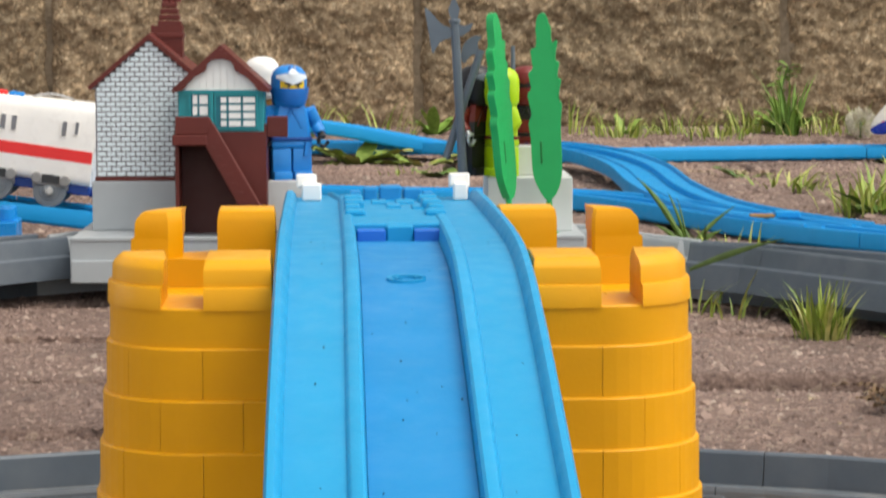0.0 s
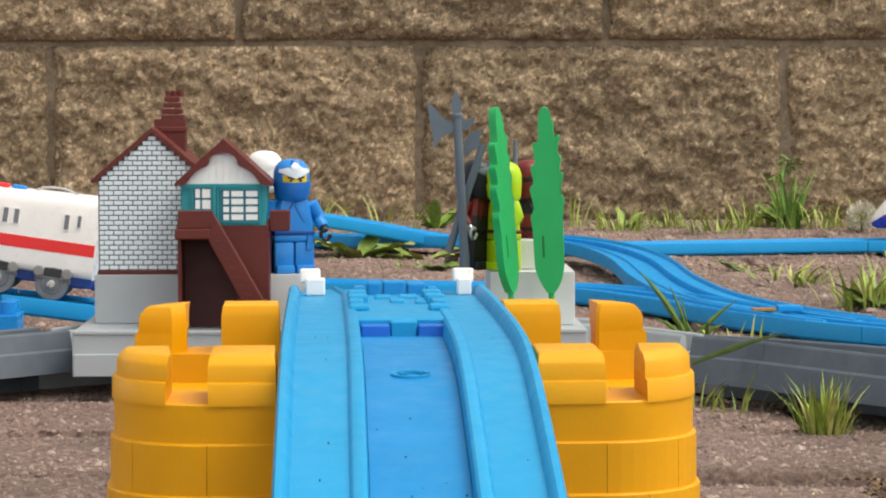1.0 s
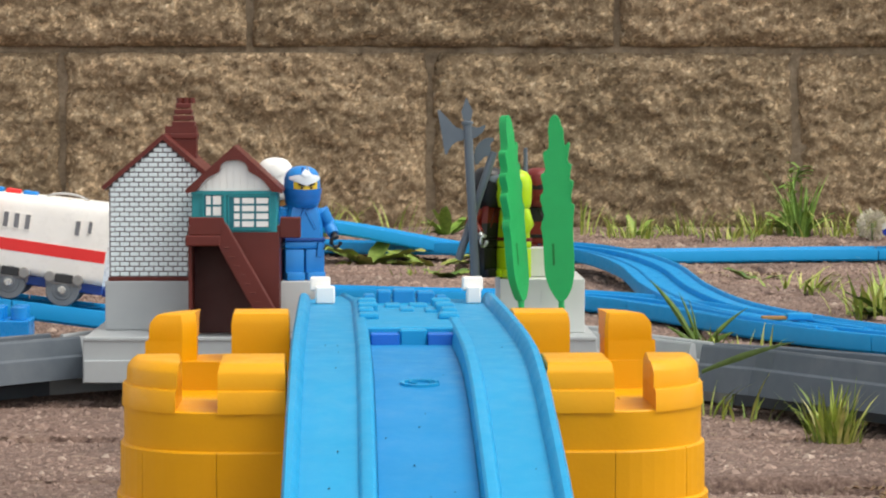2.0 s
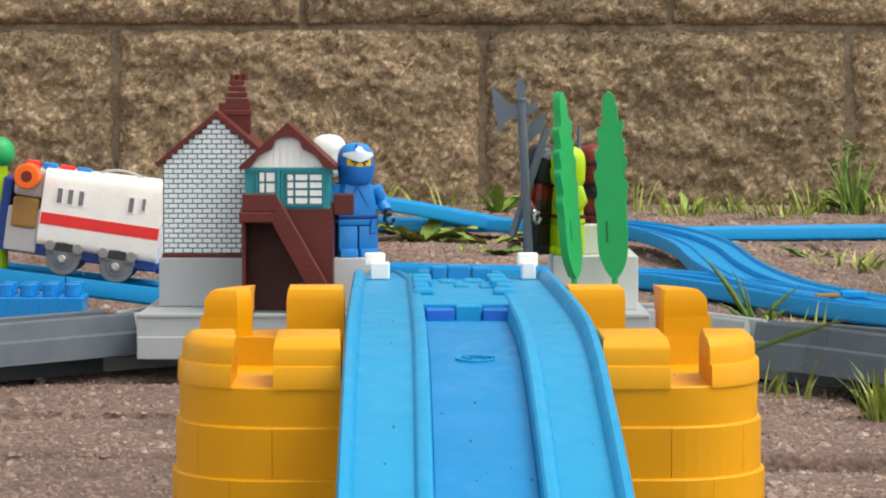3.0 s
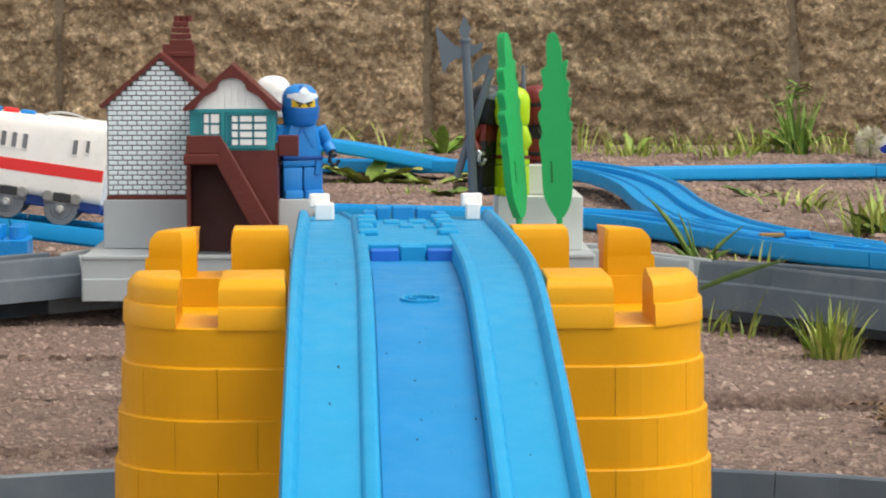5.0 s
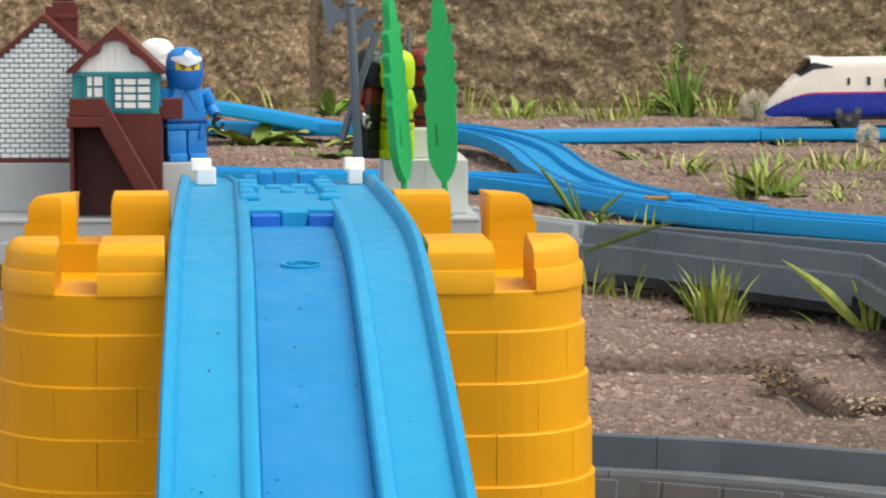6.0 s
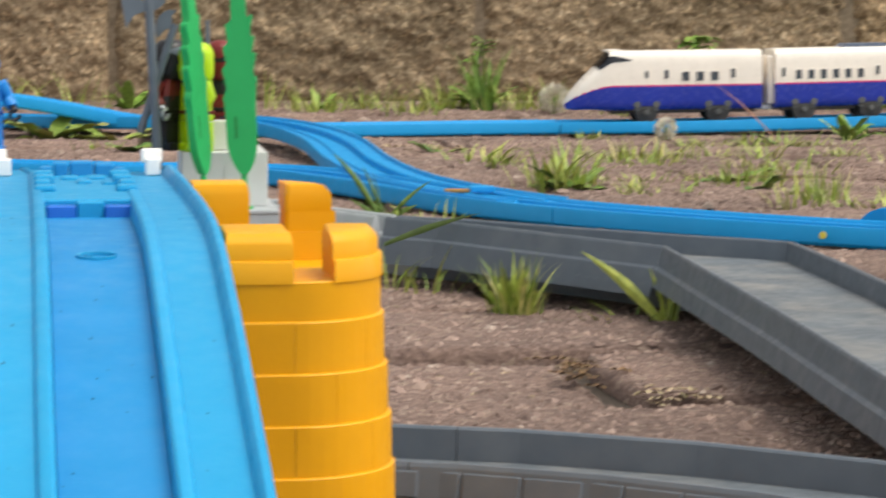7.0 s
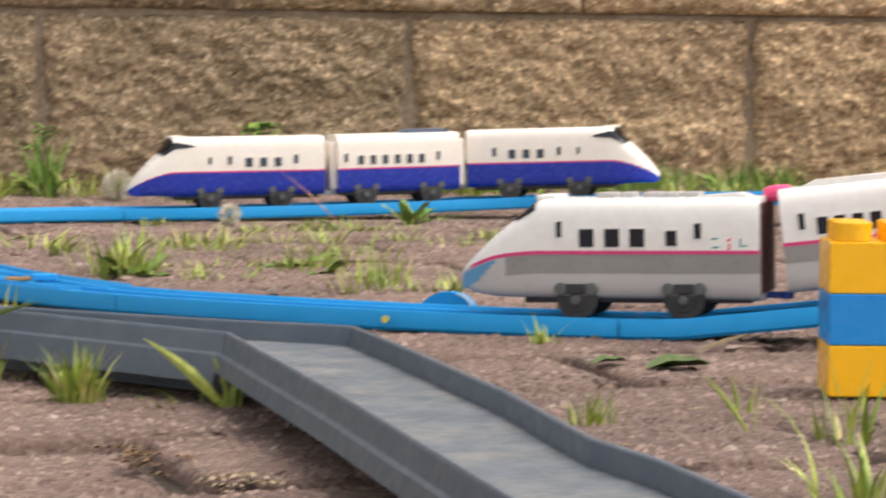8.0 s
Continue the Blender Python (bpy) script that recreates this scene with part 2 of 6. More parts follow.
def eased(pts, times=2):
    """The closed outline pts with its corners cut, again and again."""
    for _ in range(times):
        out = []
        for (ax, az), (bx, bz) in zip(pts, pts[1:] + pts[:1]):
            out += [(ax * 0.78 + bx * 0.22, az * 0.78 + bz * 0.22), (ax * 0.22 + bx * 0.78, az * 0.22 + bz * 0.78)]
        pts = out
    return pts


def stretches(path, length):
    """Index pairs that split a path into stretches of about the given length."""
    out, i0, total = [], 0, 0.0
    for i in range(1, len(path)):
        total += (path[i] - path[i - 1]).length
        if total >= length:
            out.append((i0, i))
            i0, total = i, 0.0
    if i0 < len(path) - 1:
        out.append((i0, len(path) - 1))
    return out


# ---- ground and wall ----
def build_ground():
    g = thing("ground", None, "brown concrete block paving with dark mossy joints", "paving", kind="structure")
    bm = bmesh.new()
    box(bm, -60, 60, -60, 60, -0.35, -0.006)
    part("bedding", bm, SOIL, g)
    return g


ground = build_ground()


def build_wall():
    w = thing("wall_north", None, "garden wall of rough split-faced sandstone blocks", "wall", kind="structure")
    bm = bmesh.new()
    box(bm, -2.30, 3.10, 2.5575, 2.75, -0.1, 0.84)
    part("mortar", bm, MORTAR, w)
    return w


wall = build_wall()

# ---- blue toy track ----
WALL_SIDE = [(-0.0172, 0.0), (-0.0176, 0.0011), (-0.019, 0.0013), (-0.019, 0.0080), (-0.0186, 0.0086), (-0.0178, 0.0086), (-0.0172, 0.0080), (-0.0168, 0.0066)]
RIDGE = [(-0.0013, 0.0066), (-0.0010, 0.0074), (-0.0006, 0.0077), (0.0006, 0.0077), (0.0010, 0.0073), (0.0013, 0.0044)]
TRACK = WALL_SIDE + [(u - 0.0076, v) for u, v in RIDGE] + [(0.0086 - u, v) for u, v in reversed(RIDGE)] + [(-u, v) for u, v in reversed(WALL_SIDE)]


def track(name, pts, label, step=0.012, length=0.215, cat="toy track", mat=None, joints=()):
    t = thing(name, None, label, cat, group="blue toy railway track")
    path = spline(pts, step)
    cuts = [0] + [min(range(len(path)), key=lambda i: abs(path[i].x - x)) for x in joints] + [len(path) - 1]
    for i0, i1 in zip(cuts, cuts[1:]) if joints else stretches(path, length):
        bm = bmesh.new()
        sweep(bm, path, TRACK, i0, i1, 0.0007)
        part("rail_piece", bm, mat or BLUE, t, smooth=True)
    return t


# bridge: up the slope, over the crest and down behind; z is the wheel level less the rail's height
BRIDGE = [(0.0105, 0.17, 0.009), (0.0085, 0.22, 0.0185), (0.0068, 0.29, 0.0320), (0.0055, 0.345, 0.0482), (0.0050, 0.372, 0.0557), (0.0046, 0.395, 0.0612), (0.0042, 0.418, 0.0655), (0.0035, 0.452, 0.0674), (0.0015, 0.549, 0.0668),
          (0.0012, 0.566, 0.0648), (0.0, 0.64, 0.0592), (-0.002, 0.76, 0.0510), (-0.004, 0.90, 0.0422), (-0.008, 1.03, 0.0345), (-0.012, 1.13, 0.0282), (-0.018, 1.22, 0.017), (-0.03, 1.32, 0.007), (-0.055, 1.42, 0.0), (-0.095, 1.53, 0.0), (-0.14, 1.60, 0.0)]
slope_track = track("slope_track", BRIDGE, "sky-blue plastic railway slope track over the yellow castle", 0.008, 0.3865, mat=SKY_BLUE)
FRONT_PTS = [(-0.10, 1.62, 0), (0.02, 1.57, 0), (0.105, 1.545, 0), (0.148, 1.465, 0), (0.190, 1.345, 0), (0.239, 1.260, 0), (0.326, 1.169, 0), (0.412, 1.107, 0), (0.445, 1.088, 0.003), (0.52, 1.05, 0.013), (0.62, 1.01, 0.026)]
front_track = track("front_track", FRONT_PTS, "sky-blue plastic railway track lying on the paving", 0.004, joints=(0.0, 0.14, 0.2317, 0.4075, 0.55))
branch_track = track("branch_track", [(-0.16, 2.21, 0), (-0.047, 2.11, 0.001), (0.046, 2.005, 0.005), (0.105, 1.93, 0.0085), (0.140, 1.84, 0.0080), (0.156, 1.72, 0.006), (0.159, 1.58, 0.0025), (0.168, 1.46, 0.001), (0.190, 1.37, 0.0005), (0.214, 1.305, 0.0005)], "sky-blue curved branch of the railway track")
BACK_PTS = [(-0.30, 2.02, 0.020), (-0.15, 2.02, 0.024), (-0.046, 2.02, 0.020), (0.058, 2.01, 0.003), (0.145, 1.995, 0), (0.307, 2.01, 0.0006), (0.417, 2.0, 0.0018), (0.553, 2.005, 0.0045), (0.642, 2.0, 0.0075), (0.726, 1.95, 0.011), (0.812, 1.88, 0.015), (0.95, 1.78, 0.020)]
back_track = track("back_track", BACK_PTS, "sky-blue railway track along the foot of the wall")
left_track = track("left_track", [(-0.40, 1.352, 0.0345), (-0.30, 1.345, 0.0260), (-0.19, 1.335, 0.0138), (-0.13, 1.329, 0.0068), (-0.085, 1.325, 0.002)], "sky-blue railway ramp behind the toy houses")

# ---- grey toy road ----
ROAD = [(-0.0262, 0.0072), (-0.0250, 0.0125), (-0.0236, 0.0133), (-0.0222, 0.0192), (-0.0217, 0.020), (-0.0207, 0.020), (-0.0202, 0.0195), (-0.0195, 0.0128)]
ROAD = ROAD + [(-u, v) for u, v in reversed(ROAD)]


def kinked(pts, step):
    """Points along straight stretches, with the corners a little eased."""
    p = [Vector(q) for q in pts]
    out = []
    for a, b in zip(p, p[1:]):
        k = max(1, round((b - a).length / step))
        out += [a.lerp(b, i / k) for i in range(k)]
    return out + [p[-1]]


def road(name, pts, label, mat, step=0.006, length=0.16, widen=None, bricks=False, skirt=0.0045):
    t = thing(name, None, label, "toy road", group="grey toy road pieces")
    path = kinked(pts, step)
    for i0, i1 in stretches(path, length):
        bm = bmesh.new()
        sweep(bm, path, [(ROAD[0][0], skirt)] + ROAD[1:-1] + [(ROAD[-1][0], skirt)], i0, i1, 0.0002, widen)
        piece = part("road_piece", bm, mat, t)
        # floor strip: its lighter grey paints in skylight, with dust patches on top
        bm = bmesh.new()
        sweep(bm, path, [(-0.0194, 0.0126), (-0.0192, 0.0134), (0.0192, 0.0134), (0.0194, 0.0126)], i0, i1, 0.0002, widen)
        part("road_surface", bm, ROAD_TOP if mat is GREY else mat, piece, "dusty grey driving surface lightened for skylight" if mat is GREY else "")
        # rib added under the road to stop light from behind and darken the gap
        bm = bmesh.new()
        sweep(bm, path, [(-0.0030, -path[i0].z), (-0.0030, 0.0124), (0.0200, 0.0124), (0.0200, -path[i0].z)], i0, i1, 0.0002)
        part("light_block_rib", bm, mat, piece)
    # moulded bricks along both outer faces
    if bricks:
        for side_sign in (-1, 1):
            run, due = 0.0, brick_len
            for a, b in zip(path, path[1:]):
                run += (b - a).length
                if run < due:
                    continue
                way = (b - a).normalized()
                p = b - way * (run - due)
                due += brick_len
                side = Vector((way.y, -way.x, 0)).normalized() * side_sign
                m = Matrix.Translation(p + side * (0.0235 + (widen(p.y) if widen and side_sign > 0 else 0.0)) + Vector((0, 0, 0.0134))) @ Matrix((way, side, Vector((0, 0, 1)))).transposed().to_4x4() @ Matrix.Rotation(radians(13.3), 4, "X")
                bm = bmesh.new()
                box(bm, -brick_len + 0.0003, -0.0003, -0.0004, 0.00060, 0.0002, 0.0052, 0.00025, 1, m)
                part("moulded_brick", bm, mat, t)
    return t


brick_len = 0.012
# road grey lightened to carry skylight on the floor, plus dust patches
ROAD_TOP = plastic("dusty_skylit_road_grey", (0.112, 0.132, 0.150), 0.55, 0.22, 0.4)


def lane_edge(y):
    """How far the outer side wall stands beyond the lane's usual width, along its length."""
    steps = [(0.38, 0.006), (0.55, 0.006), (0.60, 0.005), (0.64, 0.0), (0.68, 0.0015), (0.735, 0.004), (0.85, 0.004), (0.915, 0.003), (0.940, -0.008), (0.985, -0.021), (1.05, -0.036)]
    for (a, u), (b, v) in zip(steps, steps[1:]):
        if y <= b:
            return u + (v - u) * max(0.0, (y - a) / (b - a))
    return steps[-1][1]


lane = road("toy_road", [(0.192, 0.38, 0.003), (0.200, 0.548, 0.003), (0.210, 0.735, 0.003), (0.2150, 0.916, 0.0042), (0.150, 1.026, 0.004), (0.130, 1.047, 0.004)], "dark grey plastic toy road with raised side walls", GREY, widen=lane_edge, skirt=0.0070)
road("toy_road", [(0.130, 1.047, 0.004), (0.098, 1.105, 0.004), (0.05, 1.12, 0.004), (0.0, 1.125, 0.004), (-0.05, 1.125, 0.004), (-0.10, 1.115, 0.004), (-0.1335, 1.086, 0.004)], "light grey plastic toy road below the toy houses", LIGHT_GREY, widen=lambda y: -0.010 - 0.024 * max(0.0, min(1.0, (1.118 - y) / 0.034)))
road("toy_road", [(-0.1335, 1.086, 0.004), (-0.1755, 1.039, 0.004), (-0.23, 0.985, 0.004), (-0.29, 0.935, 0.004)], "dark grey plastic toy road with raised side walls", GREY, widen=lambda y: -0.024)
road("toy_road", [(0.0 + 0.191 * math.sin(radians(a)), 0.361 + 0.191 * math.cos(radians(a)), 0.002) for a in range(-75, 76, 10)], "dark grey curved toy road with moulded bricks", GREY, bricks=True)

# deeper side wall of the lane where it turns to the houses
bm_ = bmesh.new()
sweep(bm_, kinked([(0.2115, 0.9219, 0.0042), (0.150, 1.026, 0.004), (0.130, 1.047, 0.004)], 0.006), [(-0.0270, 0.0034), (-0.02615, 0.0074), (-0.0245, 0.0074), (-0.0245, 0.0034)])
part("side_skirt", bm_, GREY, lane)

# shallow ridges across the lane, where its ramps meet
for x_, y_ in ((0.2105, 0.768), (0.2080, 0.677)):
    t_ = thing("lane_ridge", None, "shallow moulded ridge across the grey toy road", "road ridge", "lane ridges")
    bm_ = bmesh.new()
    prism(bm_, [(-0.0150, 0.0), (-0.0150, 0.0006), (0.0, 0.0016), (0.0010, 0.0016), (0.0014, 0.0)], -0.0188, 0.0215, pose(x_, y_, 0.0151, 0, 0, 87))
    part("ridge", bm_, ROAD_TOP, t_)

# ---- more materials ----
BROWN = plastic("maroon_brown_plastic", (0.112, 0.018, 0.013), 0.42, 0.12)
# the maroon darkened, so that the colour carries the shade of recesses
BROWN_SHADED = plastic("shaded_brown_inside", (0.065, 0.014, 0.012), 0.5, 0.12)
TEAL = plastic("teal_plastic", (0.02, 0.24, 0.27), 0.4, 0.08)
TEAL_DEEP = plastic("deep_teal_plastic", (0.016, 0.15, 0.19), 0.4, 0.08)
CREAM = plastic("cream_printed_paper", (0.80, 0.78, 0.75), 0.6, 0.05)
HOUSE_BRICK = plastic("pale_blue_white_brick_print", (0.74, 0.82, 0.86), 0.5, 0.10)
HOUSE_JOINT = plastic("slate_grey_joint_print", (0.115, 0.095, 0.105), 0.6, 0.08)
LEAF_PLASTIC = plastic("green_plastic", (0.014, 0.36, 0.100), 0.42, 0.08, 0.0, 0.4)
LEAF_DARK = plastic("groove_shade_green", (0.006, 0.15, 0.03), 0.5, 0.1)
LIME = plastic("lime_plastic", (0.44, 0.66, 0.01), 0.35, 0.06)
BLACK = plastic("black_plastic", (0.014, 0.013, 0.015), 0.35, 0.1)
DARK_RED = plastic("dark_red_plastic", (0.16, 0.016, 0.012), 0.38, 0.1)
STEEL_GREY = plastic("steel_grey_plastic", (0.115, 0.140, 0.170), 0.36, 0.1)
FIG_BLUE = plastic("bright_blue_plastic", (0.014, 0.21, 0.58), 0.33, 0.08)
FIG_YELLOW = plastic("flat_yellow_plastic", (0.75, 0.50, 0.03), 0.35, 0.06)
SILVER = plastic("silver_paint", (0.55, 0.57, 0.60), 0.3, 0.06)
SILVER_PRINT = plastic("silver_white_print", (0.62, 0.66, 0.70), 0.35, 0.06)
NAVY = plastic("navy_plastic", (0.020, 0.042, 0.35), 0.25, 0.08)
CHASSIS_BLUE = plastic("dark_blue_underframe", (0.012, 0.045, 0.22), 0.4, 0.1)
PINK = plastic("pink_paint", (0.62, 0.045, 0.18), 0.35, 0.05)
HOT_PINK = plastic("hot_pink_rubber", (0.85, 0.08, 0.22), 0.5, 0.05)
RED = plastic("red_paint", (0.78, 0.035, 0.035), 0.35, 0.05)
WARM_WHITE = plastic("train_white_plastic", (0.74, 0.715, 0.675), 0.26, 0.04)
CAR_WHITE = plastic("warm_white_car_plastic", (0.87, 0.835, 0.785), 0.28, 0.04)
IVORY = plastic("ivory_train_plastic", (0.83, 0.765, 0.68), 0.28, 0.04)
TRAIN_GREY = plastic("train_silver_grey", (0.25, 0.24, 0.23), 0.3, 0.08)
TRAIN_PALE = plastic("train_pale_grey", (0.44, 0.425, 0.41), 0.3, 0.05)
WHEEL_GREY = plastic("wheel_grey_plastic", (0.030, 0.031, 0.033), 0.5, 0.15, 0.1)
BOGIE_GREY = plastic("bogie_grey_plastic", (0.095, 0.102, 0.102), 0.5, 0.12, 0.1)
PALE_WHEEL = plastic("pale_wheel_plastic", (0.17, 0.185, 0.20), 0.4, 0.1)
WINDOW_DARK = plastic("dark_window_plastic", (0.016, 0.018, 0.024), 0.14, 0.05, 0, 0.02)
WINDOW_TINT = plastic("smoky_window_plastic", (0.07, 0.085, 0.10), 0.12, 0.1, 0, 0.02)
ORANGE = plastic("orange_plastic", (0.92, 0.15, 0.012), 0.35, 0.05)
TAN = plastic("tan_brown_plastic", (0.33, 0.17, 0.05), 0.5, 0.15)
BRICK_YELLOW = plastic("brick_yellow_plastic", (0.88, 0.45, 0.008), 0.28, 0.04)
BRICK_BLUE = plastic("brick_blue_plastic", (0.006, 0.225, 0.60), 0.28, 0.04)
TRACK_MARK = plastic("yellow_dot_paint", (0.70, 0.58, 0.08), 0.5, 0.05)
AXLE = plastic("steel_axle", (0.62, 0.60, 0.56), 0.25, 0.05)
for m_ in (AXLE, SILVER):
    m_.node_tree.nodes["Principled BSDF"].inputs["Metallic"].default_value = 0.7


def leaf_material(name, stops, rough=0.5):
    m, n, l, p = node_mat(name)
    geo = n.new("ShaderNodeNewGeometry")
    tone = ramp(n, l, geo.outputs["Random Per Island"], stops).outputs[0]
    t = tex_noise(n, l, 240, 4)
    spot = ramp(n, l, t.outputs["Fac"], [(0.35, (0.7, 0.72, 0.6)), (0.65, (1.15, 1.1, 1.0))])
    l.new(mixed(n, l, 1.0, tone, spot.outputs[0], "MULTIPLY"), p.inputs["Base Color"])
    p.inputs["Roughness"].default_value = rough
    p.inputs["Subsurface Weight"].default_value = 0.25
    p.inputs["Subsurface Radius"].default_value = (0.002, 0.003, 0.001)
    bump(n, l, p, t.outputs["Fac"], 0.3, 0.0006)
    return m


GRASS = leaf_material("grass_green", [(0.0, (0.18, 0.28, 0.040)), (0.40, (0.32, 0.40, 0.070)), (0.75, (0.47, 0.50, 0.14)), (1.0, (0.58, 0.50, 0.26))])
WEED = leaf_material("weed_green", [(0.0, (0.06, 0.13, 0.02)), (0.6, (0.12, 0.21, 0.03)), (1.0, (0.21, 0.27, 0.06))])
STRAW = leaf_material("dry_straw", [(0.0, (0.22, 0.155, 0.10)), (1.0, (0.46, 0.37, 0.26))], 0.8)
DEAD = leaf_material("dead_leaf_brown", [(0.0, (0.07, 0.035, 0.018)), (1.0, (0.20, 0.12, 0.06))], 0.8)
FLUFF = leaf_material("seed_fluff", [(0.0, (0.42, 0.39, 0.33)), (1.0, (0.70, 0.67, 0.60))], 0.9)


# ---- castle ----
TOWER_W, TOWER_D, TOWER_R, TOWER_T = 0.0872, 0.084, 0.014, 0.012


def rounded_loop(w, d, r, corner=12):
    """Points and outward normals round a rounded rectangle, from the middle of the front, to the right."""
    out = [((0.0, -d / 2), (0.0, -1.0))]
    for cx, cy, a0 in ((w / 2 - r, -d / 2 + r, -90), (w / 2 - r, d / 2 - r, 0), (-w / 2 + r, d / 2 - r, 90), (-w / 2 + r, -d / 2 + r, 180)):
        for i in range(corner + 1):
            a = radians(a0 + 90 * i / corner)
            out.append(((cx + r * math.cos(a), cy + r * math.sin(a)), (math.cos(a), math.sin(a))))
    out.append(out[0])
    return out


def loop_table(loop):
    s, acc = [0.0], 0.0
    for (p, _), (q, _) in zip(loop, loop[1:]):
        acc += math.dist(p, q)
        s.append(acc)
    return s


RING = rounded_loop(TOWER_W, TOWER_D, TOWER_R)
RING_S = loop_table(RING)
RING_LEN = RING_S[-1]


def ring_at(s):
    s = s % RING_LEN
    i = max(k for k in range(len(RING_S)) if RING_S[k] <= s + 1e-9)
    i = min(i, len(RING) - 2)
    f = (s - RING_S[i]) / (RING_S[i + 1] - RING_S[i])
    (p, n), (q, k) = RING[i], RING[i + 1]
    nrm = Vector((n[0] + (k[0] - n[0]) * f, n[1] + (k[1] - n[1]) * f)).normalized()
    return Vector((p[0] + (q[0] - p[0]) * f, p[1] + (q[1] - p[1]) * f)), nrm


def ring_span(bm, s0, s1, outline):
    """The outline (outward, z) drawn along the tower's loop from s0 to s1."""
    stops = [s0] + [k + o for o in (0, RING_LEN, -RING_LEN) for k in RING_S if s0 + 1e-5 < k + o < s1 - 1e-5] + [s1]
    rings = []
    for s in sorted(stops):
        p, n = ring_at(s)
        rings.append([bm.verts.new((p.x + n.x * o, p.y + n.y * o, z)) for o, z in outline])
    k = len(outline)
    for a, b in zip(rings, rings[1:]):
        for i in range(k):
            bm.faces.new((a[i], a[(i + 1) % k], b[(i + 1) % k], b[i]))
    bm.faces.new(rings[0])
    bm.faces.new(rings[-1][::-1])
    return bm


def build_castle():
    c = thing("castle_tower", pose(0.0031, 0.4575, 0.0004, 0.8, 0, 1.4), "yellow moulded plastic toy castle tower with battlements", "toy castle")
    half = RING_LEN / 2
    t = -TOWER_T
    def rect(z0, z1):
        return [(0, z0), (0, z1), (t, z1), (t, z0)]
    bm = bmesh.new()
    ring_span(bm, 0.0, RING_LEN - 1e-6, rect(0.0, 0.0622))
    part("lower_shell", bm, YELLOW, c)
    bm = bmesh.new()
    box(bm, -TOWER_W / 2 + 0.010, TOWER_W / 2 - 0.010, -TOWER_D / 2 + 0.010, TOWER_D / 2 - 0.010, 0.0500, 0.0560)
    part("inner_deck", bm, YELLOW, c)
    inner = 0.0193
    near, far = TOWER_W / 2 - TOWER_R + TOWER_R * math.pi / 2 + 0.0040, TOWER_W / 2 - TOWER_R + TOWER_R * math.pi / 2 - 0.0015
    for a, b in ((inner, near), (half - far, half - inner), (half + inner, half + far), (RING_LEN - near, RING_LEN - inner)):
        bm = bmesh.new()
        ring_span(bm, a, b, [(0.0004, 0.0600), (0.0004, 0.0669), (0.0002, 0.0671), (t, 0.0671), (t, 0.0600)])
        part("parapet", bm, YELLOW, c, smooth=True)
    for sx in (-1, 1):
        for sy in (-1, 1):
            xs, ys = sorted((sx * inner, sx * 0.0345)), sorted((sy * (TOWER_D / 2 - 0.006), sy * (TOWER_D / 2 - (0.0178 if sy < 0 else 0.0122))))
            bm = bmesh.new()
            box(bm, xs[0], xs[1], ys[0], ys[1], 0.0550, 0.0670, 0.0003, 1)
            part("wall_walk", bm, YELLOW, c)
    # merlons: solid blocks, the outer ones wrapping the tower's corners
    levels = [(0.0007, 0.0668), (0.0006, 0.0704), (0.0004, 0.0707), (0.0000, 0.0708), (-0.0001, 0.0734), (-0.0004, 0.0740), (-0.0012, 0.0749), (-0.0016, 0.0752), (-0.0022, 0.0753)]
    edge_end = TOWER_W / 2 - TOWER_R + TOWER_R * math.pi / 2
    for sx in (-1, 1):
        for sy in (-1, 1):
            for u0, u1, depth, corner in ((inner, 0.0293, 0.0160 if sy < 0 else 0.0120, False), (0.0355, edge_end + 0.0020 if sy < 0 else edge_end - 0.0015, 0.0165 if sy < 0 else 0.0125, True)):
                stops = [u0 + (u1 - u0) * i / 10 for i in range(11)]
                outer = [ring_at(u) for u in stops]
                (pa, _), (pb, _) = outer[0], outer[-1]
                yb = -TOWER_D / 2 + depth
                bm, rings = bmesh.new(), []
                for o, zz in levels:
                    ins = min(0.0, o) * 0.2
                    loop = [(p.x + n.x * o, p.y + n.y * o) for p, n in outer]
                    loop[0] = (loop[0][0] - ins, loop[0][1])
                    if not corner:
                        loop[-1] = (loop[-1][0] + ins, loop[-1][1])
                        loop += [(pb.x + ins, yb + ins * 1.6), (pa.x - ins, yb + ins * 1.6)]
                    else:
                        loop[-1] = (loop[-1][0], loop[-1][1] + ins * 1.6)
                        cut = 0.0024 if sy > 0 > sx else 0.0006
                        way = math.copysign(cut, pb.x - pa.x)
                        loop += [(pa.x - ins + way, yb + ins * 1.6), (pa.x - ins, yb + ins * 1.6 - cut)]
                    rings.append([bm.verts.new((sx * x + (0.0 if sy < 0 else -0.0003), (y if sy < 0 else -y), zz - (0.0011 * (zz - 0.0668) / 0.0085 if sy < 0 else 0.0))) for x, y in loop])
                for ra, rb in zip(rings, rings[1:]):
                    for k in range(len(ra)):
                        bm.faces.new((ra[k], ra[(k + 1) % len(ra)], rb[(k + 1) % len(ra)], rb[k]))
                bm.faces.new(rings[0][::-1])
                bm.faces.new(rings[-1])
                part("merlon", bm, YELLOW, c, smooth=True)
    # moulded bricks, each course a little wider than the one above
    rnd = random.Random(3)
    pitch, z = 0.0077, 0.0690
